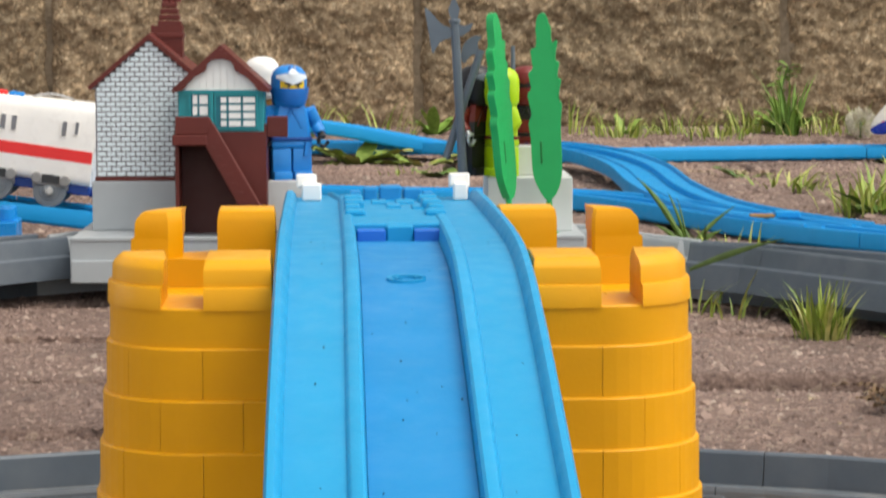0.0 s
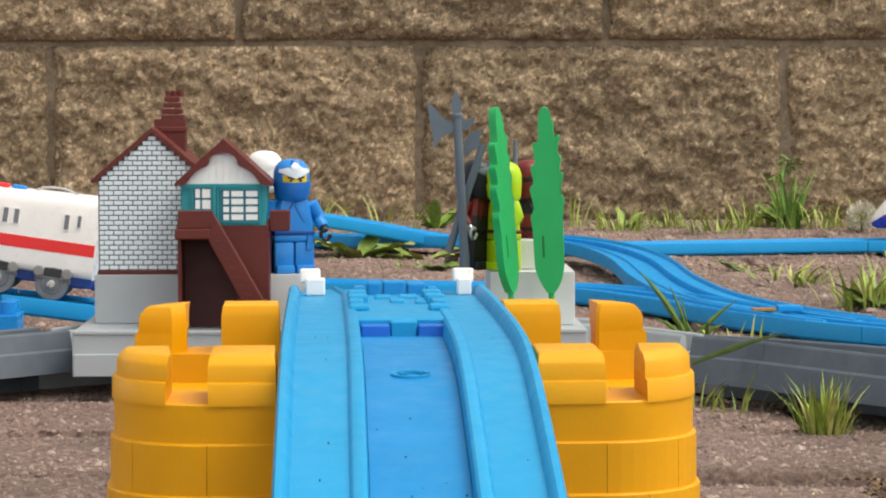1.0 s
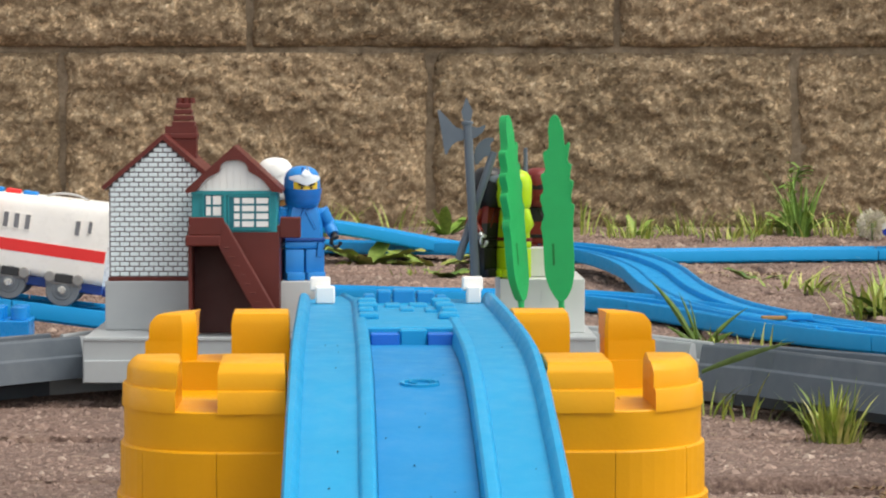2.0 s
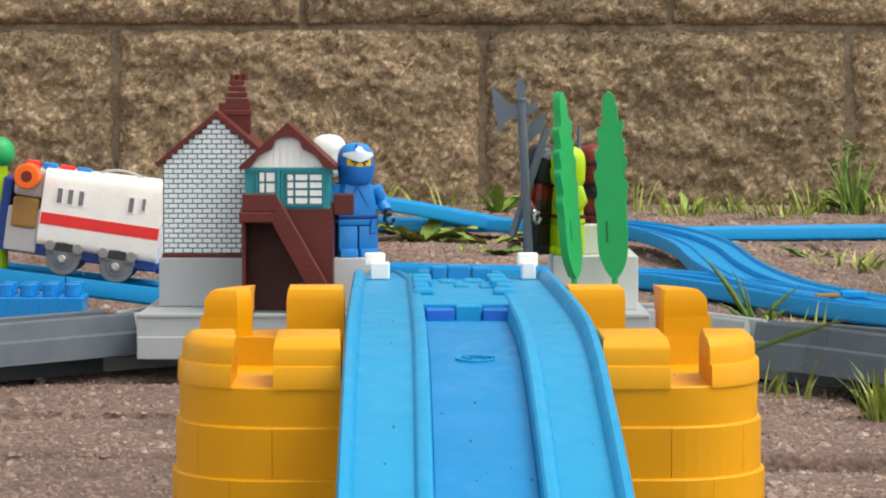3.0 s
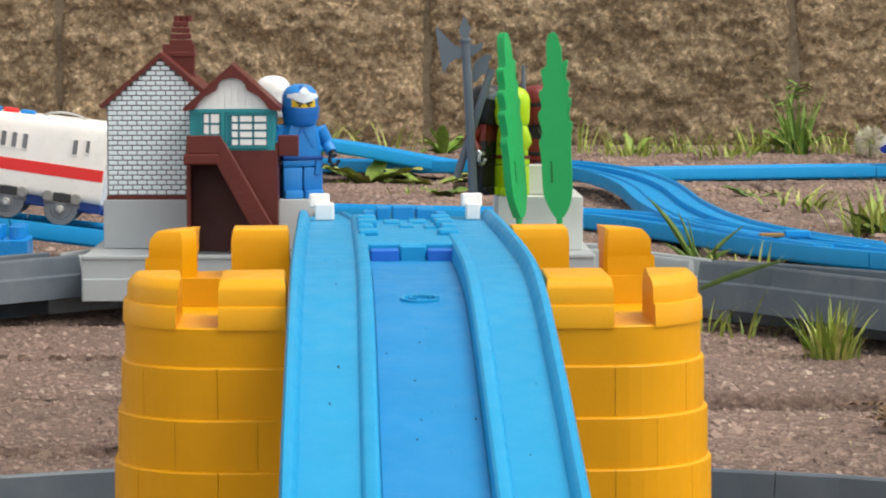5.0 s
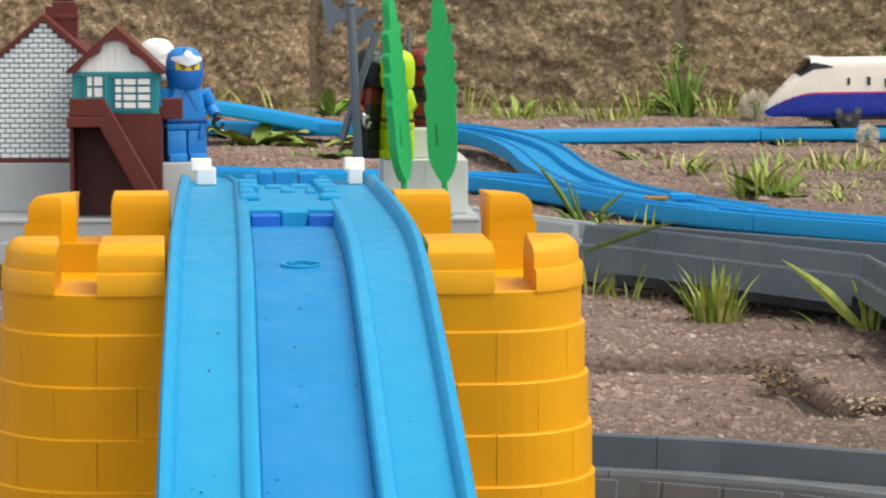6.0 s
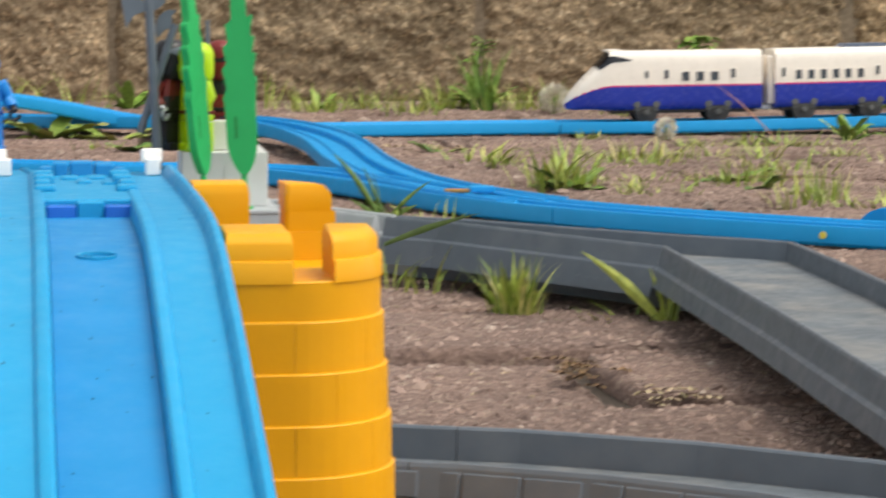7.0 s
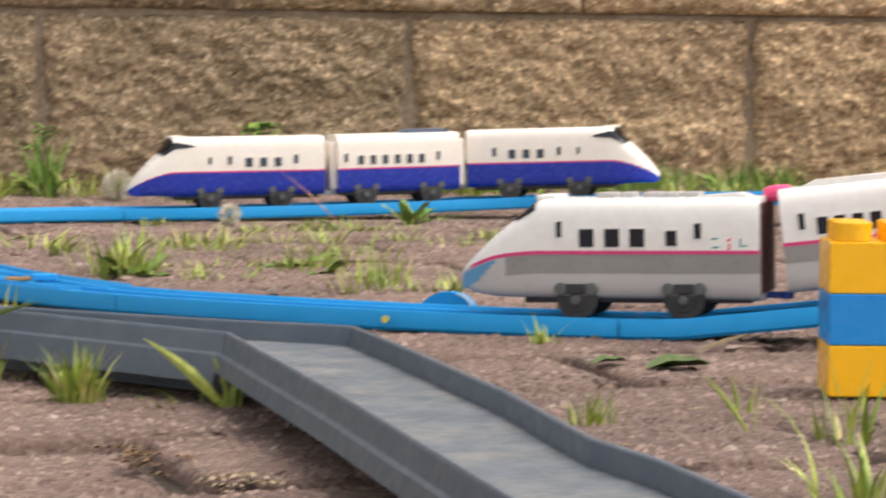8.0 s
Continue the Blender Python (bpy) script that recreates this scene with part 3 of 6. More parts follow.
    for k in range(1, 10):
        z1, z0 = z - k * pitch, max(0.0004, z - (k + 1) * pitch)
        o, e = 0.0004 + 0.00060 * k, 0.00020
        count = round(RING_LEN / 0.0117)
        step = RING_LEN / count
        shift = step / 2 if k % 2 else 0.0
        for i in range(count):
            a, b = i * step + shift + 0.00004, (i + 1) * step + shift - 0.00004
            w = rnd.uniform(-0.00004, 0.00004)
            out = [(-0.0004, z0), (o + w, z0), (o + w - 0.00006, z1 - 0.00034), (o + w - 0.00022, z1 - 0.00014), (o - 0.0006, z1 - 0.00002), (-0.0004, z1)]
            bm = bmesh.new()
            ring_span(bm, a, b, out)
            part("brick", bm, YELLOW, c)
    return c


build_castle()

# ---- fittings of the slope track ----
def track_frame(path, y):
    for a, b in zip(path, path[1:]):
        if a.y <= y <= b.y:
            f = (y - a.y) / (b.y - a.y)
            return a.lerp(b, f), (b - a).normalized()
    return path[-1], (path[-1] - path[-2]).normalized()


BRIDGE_PATH = spline(BRIDGE, 0.006)


def on_bridge(y, up=0.0, across=0.0):
    p, way = track_frame(BRIDGE_PATH, y)
    side = Vector((way.y, -way.x, 0)).normalized()
    nrm = side.cross(way).normalized()
    q = p + side * across + nrm * up
    return Matrix.Translation(q) @ Matrix((side, way, nrm)).transposed().to_4x4()


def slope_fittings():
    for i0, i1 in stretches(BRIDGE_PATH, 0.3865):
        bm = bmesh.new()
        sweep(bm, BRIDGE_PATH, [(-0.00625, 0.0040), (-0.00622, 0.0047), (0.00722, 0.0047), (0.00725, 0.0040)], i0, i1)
        part("track_bed", bm, BED_BLUE, slope_track, "deeper blue bed between the rails")
    # coupling plate with a cogged rack between the rails at the crest
    bm = bmesh.new()
    box(bm, -0.0081, 0.0097, -0.0375, 0.038, 0.0040, 0.0073, 0.0003, 1, on_bridge(0.509))
    box(bm, -0.0013, 0.0032, -0.0405, -0.0370, 0.0040, 0.0071, 0.0003, 1, on_bridge(0.509))
    plate = part("coupling_plate", bm, SKY_BLUE, slope_track)
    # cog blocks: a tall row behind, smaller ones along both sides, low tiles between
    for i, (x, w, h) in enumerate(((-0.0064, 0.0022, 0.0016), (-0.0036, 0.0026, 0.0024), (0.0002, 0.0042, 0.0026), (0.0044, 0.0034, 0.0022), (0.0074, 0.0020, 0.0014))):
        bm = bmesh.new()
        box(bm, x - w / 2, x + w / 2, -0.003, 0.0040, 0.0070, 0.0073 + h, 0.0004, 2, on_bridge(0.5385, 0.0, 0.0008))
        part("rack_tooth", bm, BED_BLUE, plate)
    for sgn in (-1, 1):
        for i, y in enumerate((0.494, 0.503, 0.512, 0.521, 0.530)):
            bm = bmesh.new()
            w = 0.0028 if i % 2 else 0.0036
            box(bm, sgn * 0.0088 - (w if sgn > 0 else 0), sgn * 0.0088 + (0 if sgn > 0 else w), -0.0030, 0.0030, 0.0070, 0.0083 + 0.0003 * (i % 3), 0.0005, 2, on_bridge(y, 0.0, 0.0008))
            part("cog_block", bm, SKY_BLUE, plate)
    for u, y, w in ((-0.0022, 0.526, 0.0030), (0.0026, 0.527, 0.0034), (0.0002, 0.515, 0.0026), (0.0044, 0.512, 0.0020)):
        bm = bmesh.new()
        box(bm, u - w / 2, u + w / 2, -0.0040, 0.0040, 0.0070, 0.0078, 0.0003, 2, on_bridge(y, 0.0, 0.0008))
        part("tile", bm, SKY_BLUE, plate)
    # two sunk slots at the plate's near end, recess shade painted in deep blue
    for u in (-0.0038, 0.0057):
        bm = bmesh.new()
        box(bm, u - 0.0024, u + 0.0024, -0.0026, 0.0012, 0.0040, 0.0066, 0.0002, 1, on_bridge(0.4705))
        part("slot", bm, SLOT_BLUE, slope_track, "block in deep blue painted as recess shade")
    # raised oval maker's mark on the middle of the slope
    bm = bmesh.new()
    m = on_bridge(0.4205, 0.0046, 0.0006)
    for rx, ry, off, a0, a1 in ((0.0031, 0.0024, 0.0, 20, 340), (0.0018, 0.0011, 0.0004, 0, 250)):
        rings = []
        for k in range(25):
            a = radians(a0 + (a1 - a0) * k / 24)
            rings.append([m @ Vector((rx * q * math.cos(a), off + ry * q * math.sin(a), h)) for q, h in ((0.76, -0.0001), (0.79, 0.00045), (0.97, 0.00045), (1.0, -0.0001))])
        loft(bm, rings)
    part("oval_mark", bm, SKY_BLUE, slope_track)
    # white clips on both sides of the crest
    for u, s in ((-0.0150, 1), (0.0148, -1)):
        bm = bmesh.new()
        box(bm, u - 0.0020, u + 0.0020, -0.002, 0.002, 0.0090, 0.0118, 0.0003, 1, on_bridge(0.551))
        box(bm, u + s * 0.0002 - 0.0011, u + s * 0.0002 + 0.0027 * (1 if s > 0 else 0.6), -0.0032, 0.001, 0.0066, 0.0100, 0.0003, 1, on_bridge(0.549))
        part("white_clip", bm, WHITE, slope_track, "small white plastic clip")


def slope_dirt():
    """Specks of soil and grit left on the slope."""
    r = random.Random(31)
    bm = bmesh.new()
    for _ in range(46):
        if r.random() < 0.5:
            u, up = r.uniform(-0.0058, 0.0066), 0.0047
        else:
            u, up = r.choice((-1, 1)) * r.uniform(0.0115, 0.0165), 0.0066
        m = on_bridge(r.uniform(0.27, 0.455), up - 0.00008, u)
        k = r.uniform(0.00008, 0.00020)
        pts = [m @ Vector((k * r.uniform(0.7, 1.3) * math.cos(a), k * r.uniform(0.8, 2.2) * math.sin(a), 0)) for a in (0.2, 1.3, 2.5, 3.6, 4.9)]
        top = bm.verts.new(m @ Vector((0, 0, k * 0.9 + 0.0001)))
        vs = [bm.verts.new(p) for p in pts]
        for a, b in zip(vs, vs[1:] + vs[:1]):
            bm.faces.new((a, b, top))
    tagged(part("dirt_specks", bm, DEAD_SOIL, slope_track, "dark specks of soil"), kind="stuff")


DEAD_SOIL = plastic("dark_soil_crumb", (0.02, 0.06, 0.10), 0.9, 0.3)
slope_dirt()
SLOT_BLUE = plastic("recess_shade_blue", (0.008, 0.13, 0.50), 0.4, 0.08)
slope_fittings()


def pier(y, x, h):
    p = thing("track_pier", pose(x, y, 0), "yellow plastic pier below the slope track", "track pier", group="track piers")
    bm = bmesh.new()
    box(bm, -0.016, 0.016, -0.008, 0.008, 0, 0.004, 0.0006)
    part("foot", bm, YELLOW, p)
    bm = bmesh.new()
    box(bm, -0.011, 0.011, -0.005, 0.005, 0.004, h - 0.003, 0.0006)
    part("shaft", bm, YELLOW, p)
    bm = bmesh.new()
    box(bm, -0.018, 0.018, -0.007, 0.007, h - 0.003, h, 0.0006)
    part("head", bm, YELLOW, p)


pier(0.70, -0.001, 0.0549)

# turnout pieces on the front track
def turnout_lever():
    t = thing("turnout_lever", pose(0.350, 1.186, 0.0), "blue half-round turnout lever beside the track", "track lever")
    bm = bmesh.new()
    pts = [(0.0125 * math.cos(radians(a)), 0.004 + 0.0095 * math.sin(radians(a))) for a in range(0, 181, 12)]
    prism(bm, [(-0.0125, 0.0)] + [(-x, z) for x, z in pts] + [(0.0125, 0.0)], -0.003, 0.003, pose(0, 0, 0, 0, 0, -30))
    part("disc", bm, BLUE, t)
    bm = bmesh.new()
    pts = [(0.0128 * math.cos(radians(a)), 0.004 + 0.0098 * math.sin(radians(a))) for a in range(15, 70, 9)]
    pts2 = [(x * 0.9, z * 0.97) for x, z in reversed(pts)]
    prism(bm, pts + pts2, -0.0034, -0.0028, pose(0, 0, 0, 0, 0, -30))
    part("white_edge", bm, WHITE, t, "white edge line")
    t2 = thing("turnout_switch", pose(0.196, 1.352, 0.0085), "small blue switch block on the track", "track switch")
    bm = bmesh.new()
    box(bm, -0.006, 0.006, -0.004, 0.004, 0, 0.003, 0.0006)
    part("block", bm, BLUE, t2)
    bm = bmesh.new()
    box(bm, -0.018, -0.0062, -0.0035, 0.0035, 0, 0.0016, 0.0004)
    part("plate", bm, TAN, t2, "tan paper strip")
    d = thing("track_dot", Matrix(), "round yellow dot on the track's side", "sticker")
    bm = bmesh.new()
    cyl(bm, 0.0016, 0.0004, pose(0.3125, 1.1535, 0.0048, 90, 0, -38), 16)
    part("dot", bm, TRACK_MARK, d)


turnout_lever()


# ---- toy bricks ----
def toy_brick(m, w, d, h, mat, label, nx, ny, group="stacked toy bricks"):
    b = thing("toy_brick", m, label, "toy brick", group)
    bm = bmesh.new()
    box(bm, 0, w, 0, d, 0, h, 0.0005, 2)
    part("body", bm, mat, b)
    for i in range(nx):
        for j in range(ny):
            bm = bmesh.new()
            cyl(bm, 0.0067 if w < 0.036 else 0.0037, 0.0066 if w < 0.036 else 0.0058, pose((i + 0.5) * w / nx, (j + 0.5) * d / ny, h), 24, bevel=0.0004)
            part("stud", bm, mat, b)
    return b


for i, (mat, col) in enumerate(((BRICK_YELLOW, "yellow"), (BRICK_BLUE, "blue"), (BRICK_YELLOW, "yellow"))):
    toy_brick(pose(0.3974, 0.8862, 0.0177 * i, 0, 0, -17), 0.034, 0.030, 0.0176, mat, col + " plastic toy brick in a stacked pier", 2, 2)
toy_brick(pose(-0.2020, 1.2600, 0.0, 0, 0, 2), 0.040, 0.028, 0.0150, BRICK_BLUE, "blue plastic toy brick with round studs beside the track", 4, 2)


# ---- toy houses on the light grey road ----
deck = thing("grey_deck", None, "light grey plastic base plate on the toy road", "base plate")
for x0_, x1_ in ((-0.1142, -0.0300), (0.0135, 0.0765)):
    bm_ = bmesh.new()
    box(bm_, x0_, x1_, 1.0440, 1.1280, 0.0086, 0.0254, 0.0004)
    part("plate", bm_, LIGHT_GREY, deck)
    bm_ = bmesh.new()
    box(bm_, x0_ + 0.0004, x1_ - 0.0004, 1.0426, 1.0445, 0.0088, 0.0172, 0.0004)
    part("ledge", bm_, LIGHT_GREY, deck)
    bm_ = bmesh.new()
    box(bm_, x0_ + 0.0004, x1_ - 0.0004, 1.0434, 1.0448, 0.0243, 0.0257, 0.0003)
    part("lip", bm_, LIGHT_GREY, deck)

def gable(bm, w, eave, ridge, y0, y1, z0):
    prism(bm, [(-w / 2, z0), (w / 2, z0), (w / 2, eave), (0, ridge), (-w / 2, eave)], y0, y1)


def build_brick_house():
    h = thing("toy_house", pose(-0.0873, 1.082, 0.0454), "white brick toy house with a maroon gabled roof", "toy house")
    w, eave, ridge, depth = 0.0412, 0.0352, 0.0528, 0.045
    bm = bmesh.new()
    gable(bm, w, eave, ridge, 0.0, depth, 0.0)
    part("wall", bm, HOUSE_JOINT, h, "slate grey mortar background")
    for s in (-1, 1):
        bm = bmesh.new()
        n = Vector((s * (ridge - eave), 0, w / 2)).normalized()
        a, b = Vector((0, 0, ridge)), Vector((s * (w / 2 + 0.0018), 0, eave - 0.0016))
        pts = [(p.x, p.z) for p in (a, b, b + n * 0.0017, a + n * 0.0017 / n.z * 1.0 * n.z)]
        pts[3] = (0.0, ridge + 0.0017 / n.z)
        prism(bm, pts if s > 0 else pts[::-1], -0.0016, depth + 0.0015)
        part("roof_slope", bm, BROWN, h)
    bm = bmesh.new()
    box(bm, -w / 2 - 0.0004, w / 2 + 0.0004, -0.0006, depth, -0.0012, 0.0004, 0.0002, 1)
    part("base_strip", bm, BROWN, h)
    # chimney, tapering in courses
    bm = bmesh.new()
    box(bm, -0.0007, 0.0114, 0.020, 0.030, 0.040, 0.0580)
    part("chimney_core", bm, BROWN, h)
    for i in range(6):
        k = i * 0.00045
        bm = bmesh.new()
        box(bm, 0.0010 + k, 0.0118 - k * 1.2, 0.0195 + k, 0.0305 - k, 0.0530 + i * 0.00235, 0.0551 + i * 0.00235, 0.0003, 1)
        part("chimney_course", bm, BROWN, h)
    for i in range(3):
        bm = bmesh.new()
        cyl(bm, 0.0013, 0.0022, pose(0.0046 + i * 0.0024, 0.025, 0.0668), 12)
        part("chimney_pot", bm, BROWN, h)
    # bricks on the gable and the side
    bw, bh = 0.0037, 0.00190
    bm = bmesh.new()
    box(bm, -bw / 2 + 0.00022, bw / 2 - 0.00022, -0.00035, 0.0002, 0.00020, bh - 0.00022, 0.00012, 1)
    first = part("brick", bm, HOUSE_BRICK, h)
    made = 0
    row = 0
    while row * bh < ridge - 0.003:
        z = row * bh + 0.0006
        lim = w / 2 - 0.0003 if z + bh < eave else (ridge - z - bh * 0.6) / (ridge - eave) * w / 2 - 0.0003
        off = bw / 2 if row % 2 else 0.0
        x = -14 * bw + off
        while x < 14 * bw:
            a, b = max(x - bw / 2, -lim), min(x + bw / 2, lim)
            if b - a > 0.0007:
                o = first if made == 0 else new("brick", first.data)
                o.parent = h
                o.location, o.scale = ((a + b) / 2, -0.0001, z), ((b - a) / bw, 1, 1)
                made += 1
            x += bw
        row += 1
    for r2 in range(18):
        for c2 in range(12):
            o = new("brick", first.data)
            o.parent = h
            o.matrix_basis = pose(-w / 2 + 0.0001, 0.0025 + c2 * bw + (bw / 2 if r2 % 2 else 0), r2 * bh + 0.0006, 0, 0, -90)
    f = thing("foundation_brick", pose(-0.1094, 1.080, 0.0255), "light grey toy bricks under the toy house", "toy brick")
    bm = bmesh.new()
    box(bm, 0, 0.0430, 0, 0.046, 0, 0.0187, 0.0004)
    part("body", bm, LIGHT_GREY, f)


build_brick_house()


def build_signal_box():
    """Signal cabin: a hollow brown base with a stair, a teal window storey, a cream gable and a maroon roof."""
    c = thing("signal_cabin", pose(-0.0584, 1.0515, 0.0255), "maroon toy signal cabin with teal windows and stair", "toy cabin")
    w = 0.0334
    ws = 0.0320
    z_floor, z_eave, z_ridge, depth = 0.0410, 0.0541, 0.0688, 0.028
    # base with a deep opening below the landing and the stair
    bm = bmesh.new()
    box(bm, -w / 2 - 0.0005, -w / 2 + 0.0010, 0, depth, 0, z_floor, 0.0002, 1)
    prism(bm, [(-0.0035, z_floor - 0.0022), (w / 2, z_floor - 0.0022), (w / 2, 0.0), (0.0150, 0.0), (0.0125, 0.0080)], 0.0, 0.0016)
    box(bm, w / 2 - 0.0015, w / 2 + 0.0001, 0.0017, depth, 0, z_floor, 0.0002, 1)
    box(bm, -w / 2 + 0.0010, w / 2 - 0.0016, 0.0018, depth - 0.0015, z_floor - 0.0045, z_floor - 0.0001)
    part("base", bm, BROWN, c)
    # back panel of the opening, recess shade put into its brown
    part("base_back", box(bmesh.new(), -w / 2 + 0.0010, w / 2 - 0.0016, 0.0145, 0.0160, 0, z_floor - 0.0046), BROWN_SHADED, c, "inner wall in brown darkened for recess shade")
    bm = bmesh.new()
    box(bm, -w / 2 - 0.0011, -0.0048, -0.0063, 0.0002, 0.0338, 0.0379, 0.0006, 2)
    part("landing", bm, BROWN, c)
    bm = bmesh.new()
    box(bm, -w / 2 + 0.0001, -0.0040, -0.0059, -0.0047, 0.0379, 0.0446, 0.0003, 1)
    box(bm, -w / 2 + 0.0001, -w / 2 + 0.0012, -0.0047, 0.0, 0.0379, 0.0440, 0.0003, 1)
    part("landing_rail", bm, BROWN, c)
    # stair: one broad stringer before, one behind, and treads that show through its face
    for y in (-0.0059, -0.0012):
        bm = bmesh.new()
        prism(bm, [(-0.0041, 0.0446), (-0.0056, 0.0338), (0.0106, 0.0040), (0.0158, 0.0040), (0.0158, 0.0095)], y, y + 0.0011)
        bmesh.ops.bevel(bm, geom=bm.edges[:], offset=0.0003, segments=1, affect="EDGES", profile=0.5)
        part("stringer", bm, BROWN, c)
    for i in range(9):
        f = (i + 0.6) / 9
        bm = bmesh.new()
        x, z = -0.0046 + f * 0.0172, 0.0352 - f * 0.0300
        box(bm, x, x + 0.0020, -0.0062, -0.0012, z - 0.00022, z + 0.00022, 0.0001, 1)
        part("tread", bm, BROWN, c)
    # window storey
    bm = bmesh.new()
    box(bm, -ws / 2 + 0.0002, ws / 2 - 0.0002, 0.0004, depth, z_floor - 0.0034, z_eave, 0.0002, 1)
    part("window_storey", bm, TEAL, c)
    def window(x0, x1, z0, z1, cols, nz):
        win = part("window", box(bmesh.new(), x0, x1, -0.0002, 0.0006, z0, z1), TEAL_DEEP, c)
        ph = (z1 - z0) / nz
        for ca, cb in cols:
            for j in range(nz):
                g = 0.00042
                part("pane", box(bmesh.new(), x0 + (x1 - x0) * ca, x0 + (x1 - x0) * cb, -0.0005, 0.0, z0 + j * ph + g, z0 + (j + 1) * ph - g), CREAM, win)
        for a, b, d, e in ((x0 - 0.0006, x0, z0 - 0.0006, z1 + 0.0006), (x1, x1 + 0.0006, z0 - 0.0006, z1 + 0.0006), (x0, x1, z0 - 0.0006, z0), (x0, x1, z1, z1 + 0.0006)):
            part("frame", box(bmesh.new(), a, b, -0.0008, 0.0004, d, e), TEAL, win)
    window(-0.0112, -0.0046, z_floor + 0.0036, z_floor + 0.0118, ((0.12, 0.38), (0.50, 0.97)), 2)
    window(-0.0018, 0.0130, z_floor - 0.0006, z_floor + 0.0110, ((0.12, 0.26), (0.32, 0.62), (0.68, 0.98)), 4)
    part("mullion", box(bmesh.new(), -0.0039, -0.0027, -0.0012, 0.0006, z_floor - 0.0020, z_eave), TEAL, c)
    part("band", box(bmesh.new(), -ws / 2, ws / 2, -0.0010, 0.0006, z_eave - 0.0012, z_eave + 0.0001), TEAL, c)
    # cream boarded gable with ogee bargeboards
    bm = bmesh.new()
    prism(bm, [(-ws / 2, z_eave), (ws / 2, z_eave), (0, z_ridge)], 0.0002, depth)
    part("gable", bm, CREAM, c, "cream boarded gable")
    for i in range(13):
        x = -0.0130 + i * 0.0026 - 0.0026
        top = z_eave + (1 - abs(x) / (ws / 2)) * (z_ridge - z_eave) - 0.0012
        if top > z_eave + 0.001:
            part("board", box(bmesh.new(), x + 0.0001, x + 0.0024, -0.0002, 0.0004, z_eave + 0.0002, top), CREAM, c)
    for s in (-1, 1):
        bm = bmesh.new()
        prism(bm, [(0, z_ridge + 0.0022), (s * (ws / 2 + 0.0022), z_eave + 0.0004), (s * (ws / 2 + 0.0016), z_eave - 0.0010), (0, z_ridge)][::s], -0.0018, depth + 0.001)
        part("roof_slope", bm, BROWN, c)
        inner = ((0.0140, 0.0), (0.0121, 0.0025), (0.0102, 0.0046), (0.0079, 0.0060), (0.0060, 0.0069), (0.0053, 0.0079), (0.0049, 0.0095), (0.0038, 0.0107), (0.0021, 0.0115), (0.0, 0.0117))
        pts = [(s * 0.0174, z_eave - 0.0006), (0.0, z_ridge + 0.0010)] + [(s * x, z_eave + z) for x, z in inner[::-1]]
        bm = bmesh.new()
        prism(bm, pts[::s], -0.0022, -0.0004)
        part("bargeboard", bm, BROWN, c)
    bm = bmesh.new()
    box(bm, w / 2 + 0.0002, w / 2 + 0.0078, 0.002, 0.010, z_floor - 0.0045, z_floor + 0.0032, 0.0004)
    part("side_box", bm, BROWN, c)


build_signal_box()


PALE_BRICK = plastic("pale_grey_brick_plastic", (0.60, 0.61, 0.60), 0.35, 0.04)


def grey_brick(x0, x1, y0, y1, z0, z1, label="pale grey plastic toy brick on the toy road"):
    b = thing("grey_brick", pose(x0, y0, z0), label, "toy brick", "light grey toy bricks")
    bm = bmesh.new()
    box(bm, 0, x1 - x0, 0, y1 - y0, 0, z1 - z0, 0.0003)
    part("body", bm, PALE_BRICK, b)
    k = max(1, round((x1 - x0) / 0.008))
    for i in range(k + 1):
        if 0 < i < k:
            bm = bmesh.new()
            box(bm, (x1 - x0) * i / k - 0.0002, (x1 - x0) * i / k + 0.0002, -0.0002, 0.0004, 0.0004, z1 - z0 - 0.0004)
            part("rib", bm, PALE_BRICK, b)


grey_brick(-0.0424, -0.0262, 1.066, 1.090, 0.0255, 0.0450)
grey_brick(-0.0525, -0.0365, 1.096, 1.120, 0.0255, 0.0462)
grey_brick(0.0412, 0.0733, 1.066, 1.116, 0.0255, 0.0458)
grey_brick(0.0520, 0.0602, 1.078, 1.090, 0.0460, 0.0570)


